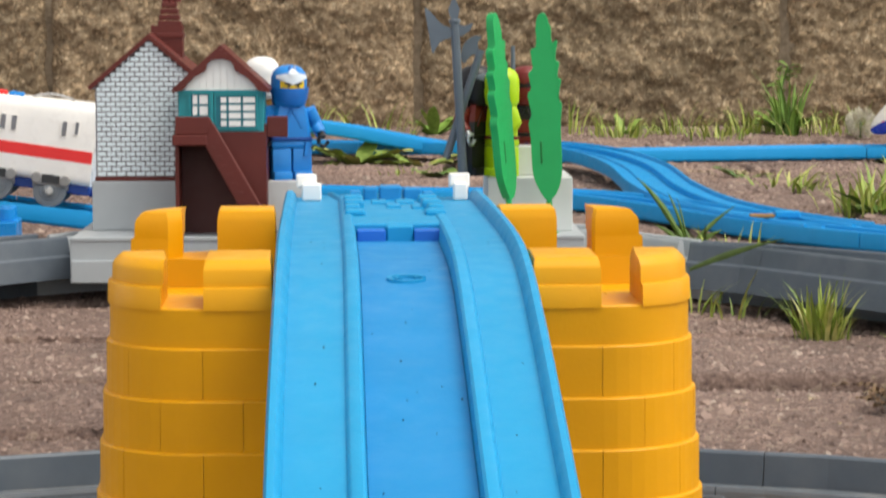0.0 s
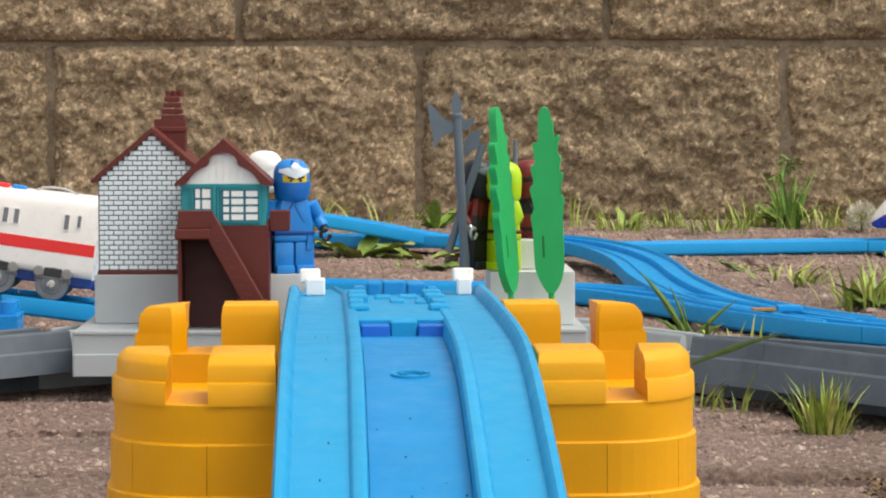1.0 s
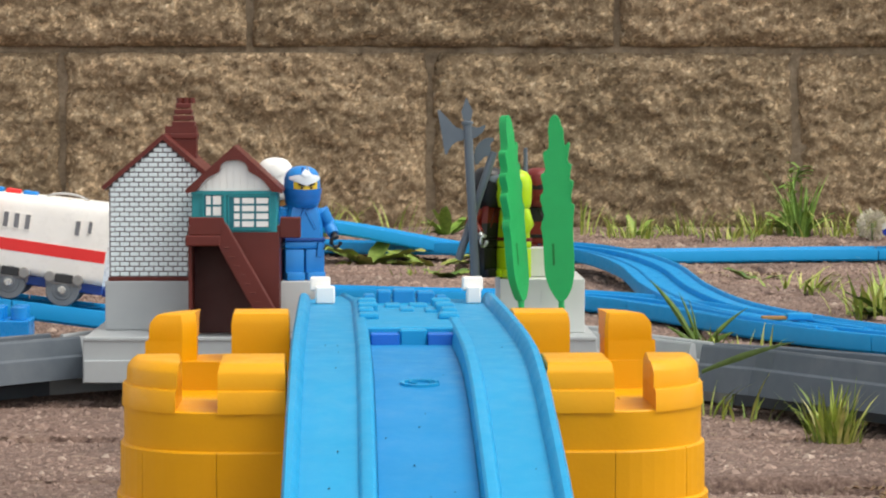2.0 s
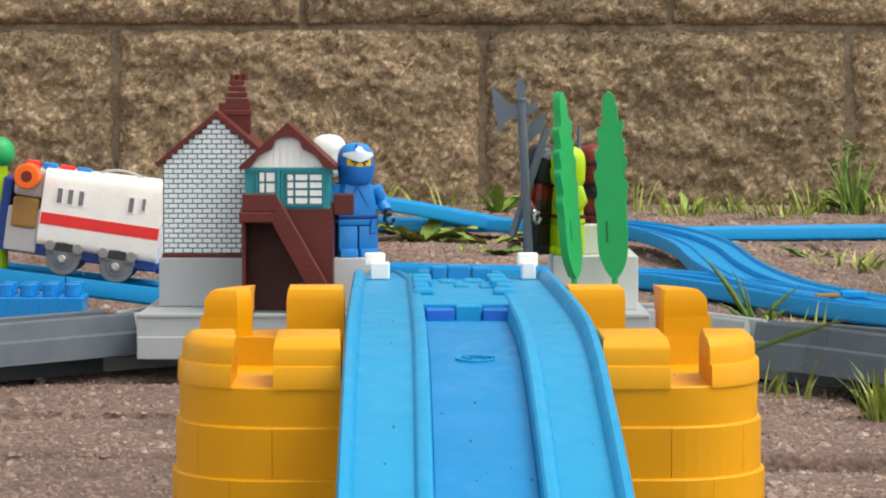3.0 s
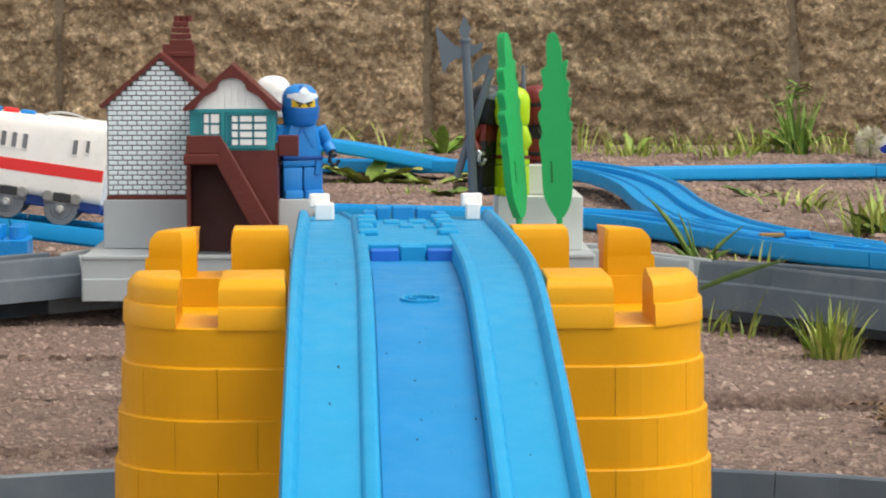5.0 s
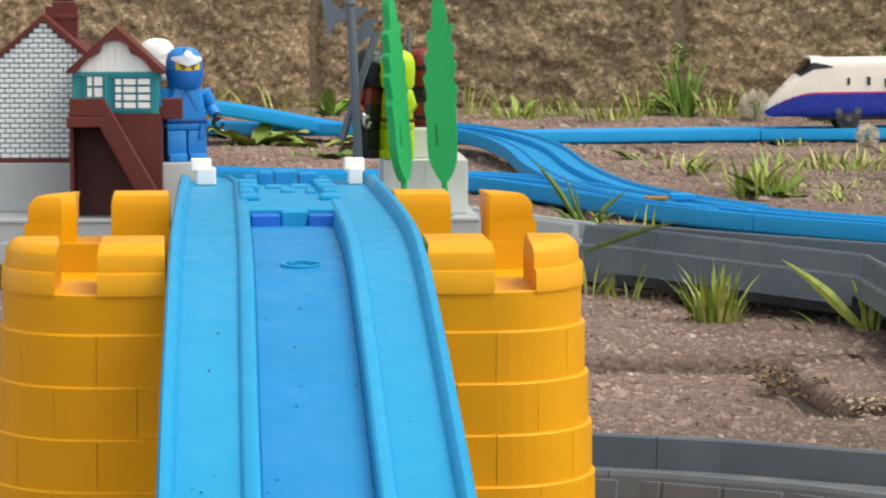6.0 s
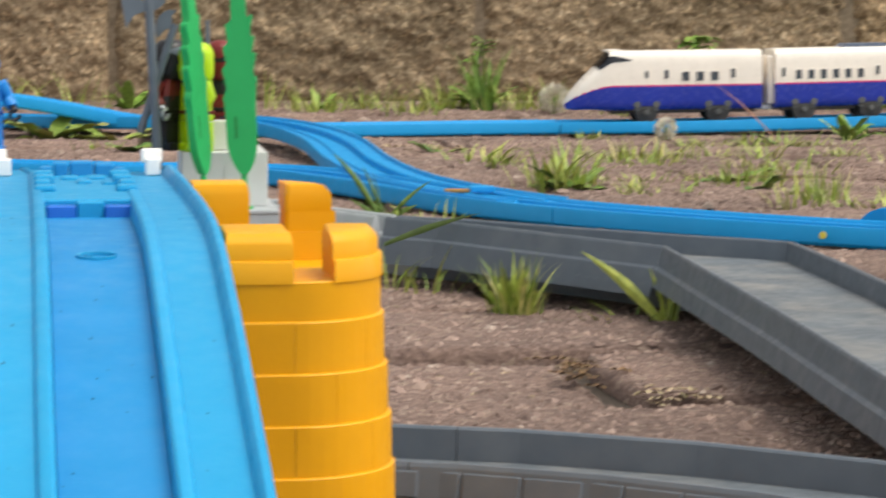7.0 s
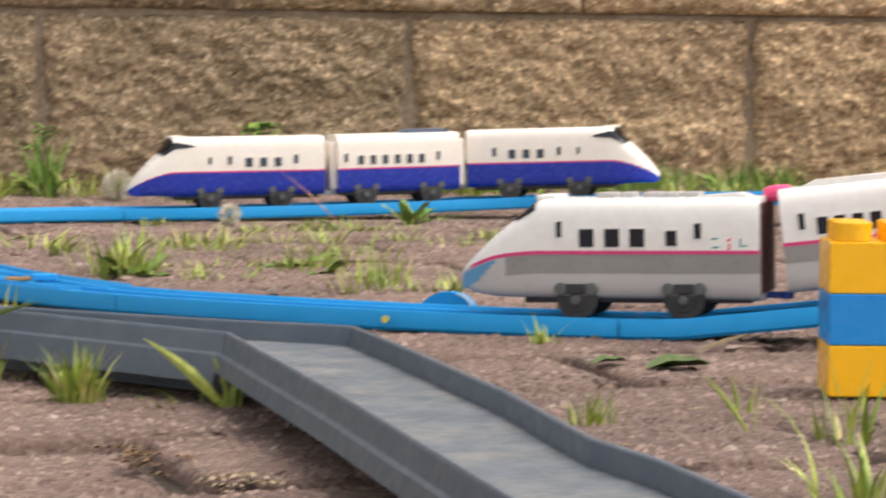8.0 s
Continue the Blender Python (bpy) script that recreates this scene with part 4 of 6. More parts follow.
# ---- dolls: plain moulded shapes ----
def doll(m, legs, body, hood, label, face=None, visor=None, extra=None, mask=None, trim=None, reach=0.0, brows=False):
    """One plain mesh: block legs and hips, tapered chest with belt and crossed straps, bent arms, a wrapped head."""
    mats = [legs, body, hood, face or hood, visor or hood, extra or body, mask or hood, trim or body]
    bm = bmesh.new()
    def add(idx, fn):
        n0 = len(bm.faces)
        fn()
        bm.faces.ensure_lookup_table()
        for f in bm.faces[n0:]:
            f.material_index = idx
    def limb(points, radii):
        rings = []
        for i, (p, r) in enumerate(zip(points, radii)):
            a, b = points[max(0, i - 1)], points[min(len(points) - 1, i + 1)]
            way = (b - a).normalized()
            u = way.orthogonal().normalized()
            v = way.cross(u)
            rings.append([p + u * (r * math.cos(radians(g))) + v * (r * math.sin(radians(g))) for g in range(0, 360, 30)])
        loft(bm, rings)
    for s in (-1, 1):
        add(0, lambda: box(bm, s * 0.0041 - 0.0038, s * 0.0041 + 0.0038, -0.0042, 0.0038, 0, 0.0122, 0.0005))
        add(0, lambda: box(bm, s * 0.0041 - 0.0037, s * 0.0041 + 0.0037, -0.0064, -0.0040, 0, 0.0034, 0.0006))
    add(0, lambda: box(bm, -0.0081, 0.0081, -0.0040, 0.0038, 0.0124, 0.0152, 0.0005))
    add(7, lambda: box(bm, -0.0081, 0.0081, -0.0044, 0.0040, 0.0152, 0.0166, 0.0003))
    add(7, lambda: box(bm, 0.0030, 0.0052, -0.0050, -0.0042, 0.0098, 0.0156, 0.0002, 1, pose(0, 0, 0, 0, 8, 0)))
    def chest():
        rows = [(0.0166, 0.0079, 0.0040), (0.0220, 0.0074, 0.0040), (0.0275, 0.0064, 0.0038), (0.0292, 0.0052, 0.0033)]
        loft(bm, [[Vector((x * w - (0.001 if abs(x) == 1 and abs(y) == 1 else 0) * x, y * d, z)) for x, y in ((-1, -0.6), (-0.8, -1), (0.8, -1), (1, -0.6), (1, 0.6), (0.8, 1), (-0.8, 1), (-1, 0.6))] for z, w, d in rows])
    add(1, chest)
    for s in (-1, 1):
        add(7, lambda: box(bm, -0.0006, 0.0006, -0.0042, -0.0036, 0.0, 0.0092, 0.0002, 1, pose(s * 0.0042, 0, 0.0200, 0, -s * 28, 0)))
        shoulder, elbow = Vector((s * 0.0066, 0, 0.0270)), Vector((s * 0.0104, 0.0004, 0.0222))
        wrist = Vector((s * (0.0108 + 0.0006 * reach), -0.0040 - 0.001 * reach, 0.0178))
        add(1, lambda: limb([shoulder + Vector((-s * 0.001, 0, 0.0014)), shoulder + Vector((s * 0.0012, 0, 0.0002)), elbow, elbow.lerp(wrist, 0.5), wrist], [0.0016, 0.0028, 0.0027, 0.0025, 0.0021]))
        palm = wrist + (wrist - elbow).normalized() * 0.0016
        add(5, lambda: limb([wrist, palm], [0.0015, 0.0015]))
        add(5, lambda: limb([palm + Vector((0.0021 * math.cos(radians(g)) * 0.9, -0.0012, 0.0021 * math.sin(radians(g)) - 0.0016)) for g in range(60, 361, 30)], [0.0008] * 11))
    def head():
        rows = ((0.0282, 0.0050), (0.0290, 0.0062), (0.0305, 0.0068), (0.0335, 0.0070), (0.0370, 0.0071), (0.0398, 0.0070), (0.0420, 0.0063), (0.0436, 0.0049), (0.0445, 0.0030), (0.0448, 0.0008))
        loft(bm, [[Vector((r * math.cos(radians(g)), 0.0004 + r * math.sin(radians(g)), z)) for g in range(0, 360, 15)] for z, r in rows])
    add(2, head)
    def radius_at(z):
        rows = ((0.0282, 0.0050), (0.0290, 0.0062), (0.0305, 0.0068), (0.0335, 0.0070), (0.0370, 0.0071), (0.0398, 0.0070), (0.0420, 0.0063), (0.0436, 0.0049), (0.0445, 0.0030))
        return lerp_rows(rows, z)[1]
    def patch(out, low, high, span, steps=12):
        """A curved plate on the head's front; low and high give its edges at each angle."""
        rows = []
        for k in range(steps + 1):
            g = span * (2 * k / steps - 1)
            a = radians(g)
            col = []
            for i in range(5):
                z = low(abs(g) / span) + (high(abs(g) / span) - low(abs(g) / span)) * i / 4
                rr = radius_at(z) + out
                col.append(bm.verts.new((rr * math.sin(a), 0.0004 - rr * math.cos(a), z)))
            rows.append(col)
        for a, b in zip(rows, rows[1:]):
            for i in range(4):
                bm.faces.new((a[i], b[i], b[i + 1], a[i + 1]))
    add(3, lambda: patch(0.00012, lambda u: 0.0354, lambda u: 0.0386, 42))
    add(4, lambda: patch(0.00045, lambda u: 0.0372 + 0.0026 * u, lambda u: 0.0420 - 0.0012 * u, 58))
    if brows:
        # dark brows over the eyes, a pointed silver crest on the hood and side folds
        for s in (-1, 1):
            add(5, lambda: box(bm, -0.0014, 0.0014, -0.00745, -0.0066, -0.0003, 0.0004, 0.0001, 1, pose(s * 0.0020, 0.0004, 0.0374, 0, s * -16, 0)))
            add(5, lambda: box(bm, -0.0004, 0.0004, -0.0074, -0.0066, -0.0004, 0.0004, 0.0001, 1, pose(s * 0.0019, 0.0004, 0.0364)))
            add(7, lambda: box(bm, -0.0003, 0.0003, -0.0064, -0.0050, 0.0, 0.0052, 0.0001, 1, pose(s * 0.0034, 0.0004, 0.0384, -14, s * -24, 0)))
        add(4, lambda: patch(0.00075, lambda u: 0.0402 + 0.0014 * u, lambda u: 0.0438 - 0.0022 * u, 20))
    # two folds of the wrap over the chin
    add(6, lambda: patch(0.00060, lambda u: 0.0325 + 0.0014 * u, lambda u: 0.0356 + 0.0006 * u, 88))
    add(6, lambda: patch(0.00035, lambda u: 0.0288 + 0.0030 * u, lambda u: 0.0328 + 0.0012 * u, 80))
    o = part("toy_figure", bm, mats, None, "", True)
    o.matrix_world = m
    return tagged(o, label, "toy figure", "toy figures")


WRAP_BLUE = plastic("deep_blue_wrap_plastic", (0.010, 0.135, 0.46), 0.4, 0.08)
STRAP_BLUE = plastic("dark_blue_print", (0.008, 0.060, 0.26), 0.4, 0.08)
doll(pose(-0.0338, 1.076, 0.0450, 0, 0, 16) @ Matrix.Scale(0.97, 4), FIG_BLUE, FIG_BLUE, FIG_BLUE, "small bright blue plastic toy figure with a wrapped head", FIG_YELLOW, SILVER_PRINT, BLACK, WRAP_BLUE, STRAP_BLUE, 1.0, True)
doll(pose(-0.0455, 1.108, 0.0462), TAN, TAN, CREAM, "small tan toy figure with a cream hood", CREAM, CREAM)
doll(pose(0.0375, 1.080, 0.0460, 0, 0, 48) @ Matrix.Scale(0.94, 4), BLACK, DARK_RED, BLACK, "small black and red plastic toy figure", BLACK, STEEL_GREY, SILVER, BLACK, BLACK)
doll(pose(0.0468, 1.074, 0.0460, 0, 0, -62) @ Matrix.Scale(0.92, 4), LIME, LIME, LIME, "small lime green plastic toy figure", LIME, LIME, FIG_YELLOW, LIME, DARK_RED)
doll(pose(0.0575, 1.102, 0.0460, 0, 0, -10) @ Matrix.Scale(0.92, 4), DARK_RED, BLACK, DARK_RED, "small dark red and black toy figure", BLACK, DARK_RED, BLACK, DARK_RED, BLACK)


def halberd(m, length, label):
    h = thing("toy_halberd", m, label, "toy weapon", "toy halberds")
    bm = bmesh.new()
    cyl(bm, 0.0017, length, Matrix(), 12)
    part("shaft", bm, STEEL_GREY, h)
    bm = bmesh.new()
    prism(bm, eased([(-0.0012, length - 0.0030), (-0.0048, length - 0.0018), (-0.0078, length + 0.0022), (-0.0112, length + 0.0058), (-0.0106, length + 0.0008), (-0.0098, length - 0.0060), (-0.0090, length - 0.0132), (-0.0072, length - 0.0096), (-0.0048, length - 0.0074), (-0.0012, length - 0.0068)], 1), -0.0008, 0.0008)
    part("axe_blade", bm, STEEL_GREY, h)
    bm = bmesh.new()
    prism(bm, eased([(0.0012, length - 0.0012), (0.0034, length - 0.0028), (0.0072, length - 0.0012), (0.0056, length - 0.0044), (0.0030, length - 0.0062), (0.0012, length - 0.0066)], 1), -0.0008, 0.0008)
    part("hook", bm, STEEL_GREY, h)
    bm = bmesh.new()
    prism(bm, [(-0.0012, length), (-0.0022, length + 0.0035), (0, length + 0.0092), (0.0022, length + 0.0040), (0.0012, length)], -0.0008, 0.0008)
    part("spike", bm, STEEL_GREY, h)
    bm = bmesh.new()
    cyl(bm, 0.0022, 0.0014, pose(0, 0, length - 0.0012), 12, bevel=0.0003)
    part("collar", bm, STEEL_GREY, h)


halberd(pose(0.0330, 1.067, 0.0260, 0, -3.0, 0), 0.0795, "steel grey toy halberd standing upright")


def battle_axe(m, length):
    a = thing("toy_axe", m, "steel grey toy axe leaning on a figure", "toy weapon")
    bm = bmesh.new()
    cyl(bm, 0.0015, length, Matrix(), 12)
    part("shaft", bm, STEEL_GREY, a)
    bm = bmesh.new()
    prism(bm, eased([(-0.0012, length - 0.0020), (-0.0030, length - 0.0030), (-0.0046, length - 0.0075), (-0.0068, length - 0.0040), (-0.0070, length + 0.0005), (-0.0046, length + 0.0042), (-0.0010, length + 0.0052), (-0.0022, length + 0.0022), (-0.0012, length + 0.0006)], 1), -0.0008, 0.0008)
    part("crescent_blade", bm, STEEL_GREY, a)


battle_axe(pose(0.0256, 1.0705, 0.0530, 0, 18.0, 0), 0.0430)
bm_ = bmesh.new()
cyl(bm_, 0.0017, 0.049, pose(0.0520, 1.092, 0.0460), 10, 0.0008)
spear_ = thing("toy_spear", None, "steel grey toy spear tip", "toy weapon")
part("tip", bm_, STEEL_GREY, spear_)


# ---- toy trees ----
def toy_tree(m, label):
    """A flat moulded cypress: a thick plate whose edges are upturned leaf tips."""
    t = thing("toy_tree", m, label, "toy tree", "toy trees")
    th = 0.0016
    right = [(0.9, 0.0), (2.4, 1.3), (4.3, 5.0), (5.3, 9.3), (5.6, 17.0), (5.4, 24.0), (5.6, 31.0), (6.5, 36.6), (5.6, 37.6), (4.9, 37.2), (5.3, 41.0), (6.5, 45.6), (5.6, 46.5), (4.8, 46.0), (5.2, 49.0), (6.0, 52.3), (5.2, 53.0), (4.2, 52.6),
             (4.7, 56.5), (5.6, 60.6), (4.6, 61.2), (3.5, 59.0), (3.1, 62.0), (3.2, 66.0), (2.5, 66.8), (2.0, 69.5), (0.9, 71.6)]
    left = [(-0.9, 71.6), (-2.2, 69.6), (-2.7, 66.0), (-2.6, 61.0), (-2.9, 58.0), (-4.2, 58.2), (-5.2, 57.2), (-4.5, 53.0), (-4.2, 49.6), (-5.4, 49.6), (-6.3, 48.6), (-5.5, 45.0), (-5.0, 42.0), (-6.0, 41.8), (-6.9, 40.6), (-5.9, 36.0), (-5.2, 32.0), (-6.2, 31.2),
            (-6.9, 29.4), (-6.1, 25.0), (-6.1, 20.0), (-6.0, 12.0), (-5.4, 8.0), (-3.3, 3.2), (-1.6, 0.6), (-0.9, 0.0)]
    bm = bmesh.new()
    prism(bm, eased([(x / 1000, z / 1000) for x, z in right + left]), -th, th)
    es = [e for e in bm.edges if abs(e.verts[0].co.y - e.verts[1].co.y) < 1e-6]
    bmesh.ops.bevel(bm, geom=es, offset=0.00035, segments=2, affect="EDGES", profile=0.5)
    part("crown", bm, LEAF_PLASTIC, t)
    # proud strip, its darker green painting the shade of a slit
    part("gap_shade_strip", box(bmesh.new(), -0.0028, -0.0017, -th - 0.0002, th + 0.0002, 0.0138, 0.0226, 0.0005), LEAF_DARK, t, "dark green strip painting the shade of a slit")
    bm = bmesh.new()
    cyl(bm, 0.0012, 0.0145, pose(0, 0, -0.0130), 10)
    part("trunk", bm, LEAF_PLASTIC, t)
    bm = bmesh.new()
    cyl(bm, 0.0030, 0.0018, pose(0, 0, -0.0140), 20, bevel=0.0004)
    part("foot", bm, LEAF_PLASTIC, t)


toy_tree(pose(0.0485, 1.053, 0.0385, 0, -5.0, 0) @ pose(0, 0, 0, 0, 0, 58) @ Matrix.Scale(0.972, 4), "bright green flat plastic toy cypress tree turned edgeways")
toy_tree(pose(0.0638, 1.055, 0.0382, 0, -2.2, -6) @ Matrix.Scale(0.975, 4), "bright green flat plastic toy cypress tree with a notch")
# ---- trains ----
def ring_half(x, w, z0, z1, e, n=18):
    """Half a rounded outline at x: from the right edge at z0 over z1 to the left edge."""
    out = []
    for i in range(n + 1):
        a = math.pi * i / n
        c, s = math.cos(a), math.sin(a)
        out.append((x, w * math.copysign(abs(c) ** e, c), z0 + (z1 - z0) * abs(s) ** e))
    return out


def stripe(rows, x0, x1, dz0, dz1, proud, steps=24):
    """A painted band along both sides and round the nose, following the waist."""
    made = []
    for s in (-1, 1):
        bm = bmesh.new()
        rings = []
        for i in range(steps + 1):
            x, w, zt, zs, zb, e = lerp_rows(rows, x0 + (x1 - x0) * i / steps)
            up = max(0.001, zt - zs)
            def side(z):
                if z >= zs:
                    q = min(0.999, (z - zs) / up)
                    return w * (1 - q ** (2 / e)) ** (e / 2)
                return w
            y0, y1 = side(zs + dz0), side(zs + dz1)
            rings.append([(x, s * (y0 + proud), zs + dz0), (x, s * (y1 + proud), zs + dz1), (x, s * (y1 - 0.0004), zs + dz1), (x, s * (y0 - 0.0004), zs + dz0)])
        loft(bm, rings)
        made.append(bm)
    return made


def wheelset(car, x, r, wheel_mat, frame_mat, axle=False, tuck=1.0):
    bm = bmesh.new()
    box(bm, x - 0.0085, x + 0.0085, -0.0150, 0.0150, 0.0085, 0.0112, 0.0006)
    for s in (-1, 1):
        box(bm, x - 0.0082, x + 0.0082, s * 0.0160 * tuck - 0.0018, s * 0.0160 * tuck + 0.0018, 0.0100, 0.0122, 0.0006)
        for k in (-1, 1):
            cyl(bm, 0.0026, 0.0032, pose(x + k * 0.0066, s * 0.0155 * tuck, 0.0132, -90 * s, 0, 0), 16, bevel=0.0006)
    bogie = part("bogie", bm, frame_mat, car)
    # dark blocks that paint the shaded gap between the knobs
    for s in (-1, 1):
        part("gap_shade_box", box(bmesh.new(), x - 0.0041, x + 0.0041, s * 0.0171 * tuck - 0.0012, s * 0.0171 * tuck + 0.0012, 0.0112, 0.0152, 0.0004), WHEEL_GREY, bogie)
    for s in (-1, 1):
        bm = bmesh.new()
        m = pose(x, s * 0.0142 * tuck, r, 90 * -s, 0, 0)
        cyl(bm, r, 0.0026, m, 28, bevel=0.0005)
        cyl(bm, r * 0.72, 0.0018, m @ Matrix.Translation((0, 0, 0.0012)), 24, r2=r * 0.60, bevel=0.0002)
        cyl(bm, r * 0.40, 0.0036, m, 20, bevel=0.0003)
        wh = part("wheel", bm, wheel_mat, bogie)
        bm = bmesh.new()
        cyl(bm, 0.0019, 0.0050, m, 14, bevel=0.0005)
        part("axle_end", bm, AXLE if axle else frame_mat, wh)


def train_car(m, rows, upper, lower, label, windows, stripes, wheels, r, wheel_mat=None, frame_mat=None, cab=None, extras=None, axle=False, cat="toy train", tuck=1.0):
    """rows: x, half width, roof, waist, sill, squareness, from the rear end to the nose."""
    car = thing("toy_train_car", m, label, cat, "toy train cars")
    bm = bmesh.new()
    loft(bm, [ring_half(x, w, zs, zt, e) for x, w, zt, zs, zb, e in rows])
    part("upper_body", bm, upper, car, smooth=True)
    bm = bmesh.new()
    loft(bm, [ring_half(x, w, zs - 0.00005, zb, 0.3) for x, w, zt, zs, zb, e in rows])
    part("lower_body", bm, lower, car, smooth=True)
    for x0, x1, a, b, pr, mat, lab in stripes:
        for bm in stripe(rows, x0, x1, a, b, pr):
            part("stripe", bm, mat, car, lab)
    for x, z, ww, hh, mat in windows:
        _, w, zt, zs, zb, e = lerp_rows(rows, x)
        q = (z - zs) / (zt - zs)
        y = w * (1 - q ** (2 / e)) ** (e / 2)
        q2 = (z + hh / 2 - zs) / (zt - zs)
        y2 = w * (1 - min(0.99, q2) ** (2 / e)) ** (e / 2)
        tilt = math.degrees(math.atan2(y - y2, hh / 2))
        for s in (-1, 1):
            bm = bmesh.new()
            mm = pose(x, s * (y - 0.0006), z, s * tilt, 0, 0)
            box(bm, -ww / 2, ww / 2, -0.0008, 0.0008, -hh / 2, hh / 2, 0.0002, 1, mm)
            win = part("window", bm, mat, car)
            bm = bmesh.new()
            fr = 0.00035
            for a0, a1, c0, c1 in ((-ww / 2 - fr, -ww / 2, -hh / 2 - fr, hh / 2 + fr), (ww / 2, ww / 2 + fr, -hh / 2 - fr, hh / 2 + fr), (-ww / 2, ww / 2, hh / 2, hh / 2 + fr), (-ww / 2, ww / 2, -hh / 2 - fr, -hh / 2)):
                box(bm, a0, a1, -0.0011, 0.0011, c0, c1, 0, 1, mm)
            part("window_frame", bm, upper, win)
    if cab:
        x0, x1, a0, a1, mat = cab
        bm = bmesh.new()
        rings = []
        for i in range(9):
            x, w, zt, zs, zb, e = lerp_rows(rows, x0 + (x1 - x0) * i / 8)
            n = 16
            row = []
            lo, hi = a0 + (0.10 * i / 8), a1 - (0.10 * i / 8)
            pts = ring_half(x, w + 0.0004, zs, zt + 0.0004, e, 60)
            for j in range(n + 1):
                row.append(pts[round(60 * (lo + (hi - lo) * j / n))])
            rings.append(row)
        loft(bm, rings, False)
        bmesh.ops.solidify(bm, geom=bm.faces[:], thickness=0.0005)
        part("cab_window", bm, mat, car, smooth=True)
    for x in wheels:
        wheelset(car, x, r, wheel_mat or WHEEL_GREY, frame_mat or WHEEL_GREY, axle, tuck)
    bm = bmesh.new()
    box(bm, rows[0][0] + 0.004, rows[-1][0] - 0.03, -0.0125, 0.0125, 0.0070, 0.0100, 0.0006)
    part("underframe", bm, BLACK, car)
    if extras:
        extras(car)
    return car


def coupler(car, x, mat):
    bm = bmesh.new()
    box(bm, x - 0.0075, x + 0.001, -0.0022, 0.0022, 0.0085, 0.0110, 0.0005)
    cyl(bm, 0.0030, 0.0030, pose(x - 0.0075, 0, 0.0082), 16, bevel=0.0005)
    part("coupler", bm, mat, car)


WB, WT, WZ = 0.0166, 0.0492, 0.0256
NOSE_BLUE = [(0.0, WB, WT, WZ, 0.0090, 0.30), (0.1000, WB, WT, WZ, 0.0090, 0.30), (0.1035, WB, WT - 0.0005, WZ, 0.0090, 0.34), (0.1080, 0.0163, 0.0425, 0.0249, 0.0092, 0.42), (0.1130, 0.0157, 0.0378, 0.0238, 0.0096, 0.5),
             (0.1185, 0.0142, 0.0330, 0.0220, 0.0098, 0.6), (0.1240, 0.0118, 0.0275, 0.0196, 0.0098, 0.7), (0.1285, 0.0088, 0.0224, 0.0173, 0.0096, 0.8), (0.1318, 0.0052, 0.0179, 0.0150, 0.0104, 0.9), (0.1330, 0.0018, 0.0152, 0.0138, 0.0118, 1.0)]
MID_BLUE = [(0.0, WB, WT, WZ, 0.0090, 0.30), (0.087, WB, WT, WZ, 0.0090, 0.30)]
WIN_END = [(0.0200, 0.0335, 0.0030, 0.0060, WINDOW_TINT)] + [(x, 0.0318, 0.0050, 0.0062, WINDOW_TINT) for x in (0.0325, 0.0425, 0.0525)] + [(0.0655, 0.0333, 0.0028, 0.0056, WINDOW_TINT), (0.0790, 0.0333, 0.0022, 0.0048, WINDOW_TINT)]
WIN_MID = [(0.0055, 0.0333, 0.0024, 0.0060, WINDOW_TINT), (0.0715, 0.0333, 0.0024, 0.0060, WINDOW_TINT)] + [(0.0160 + i * 0.0087, 0.0316, 0.0042, 0.0062, WINDOW_TINT) for i in range(6)]


def skin_patch(rows, stations, mat, car, name, label=""):
    """A thin pane lying on a car's upper body: stations of (x, low, high) as shares of the half ring."""
    for flip_side in (False, True):
        bm, rings = bmesh.new(), []
        for (xa, la, ha), (xb, lb, hb) in zip(stations, stations[1:]):
            for i in range(5):
                f = i / 4
                x, w, zt, zs, zb, e = lerp_rows(rows, xa + (xb - xa) * f)
                pts = ring_half(x, w + 0.0003, zs, zt + 0.0003, e, 200)
                lo, hi = la + (lb - la) * f, ha + (hb - ha) * f
                row = [pts[round(200 * (lo + (hi - lo) * k / 6))] for k in range(7)]
                if flip_side:
                    row = [Vector((p[0], -p[1], p[2])) for p in row]
                rings.append(row)
        loft(bm, rings, False)
        bmesh.ops.remove_doubles(bm, verts=bm.verts[:], dist=1e-6)
        bmesh.ops.solidify(bm, geom=bm.faces[:], thickness=0.0003)
        part(name, bm, mat, car, label, smooth=True)


def at_path(path, s, dz=0.0066):
    """The pose on a path at the length s along it, x forward."""
    for a, b in zip(path, path[1:]):
        d = (b - a).length
        if s <= d:
            w = (b - a).normalized()
            side = Vector((-w.y, w.x, 0)).normalized()
            return Matrix.Translation(a.lerp(b, s / d) + Vector((0, 0, dz))) @ Matrix((w, side, w.cross(side))).transposed().to_4x4()
        s -= d
    return Matrix()


def chord(path, s0, length, dz=0.0066):
    """A rigid car's pose: rear bogie at s0 + 22 %, front bogie at s0 + 78 %."""
    a, b = at_path(path, s0 + length * 0.22, dz).translation, at_path(path, s0 + length * 0.78, dz).translation
    w = (b - a).normalized()
    side = Vector((-w.y, w.x, 0)).normalized()
    return Matrix.Translation(a - w * length * 0.22) @ Matrix((w, side, w.cross(side))).transposed().to_4x4()


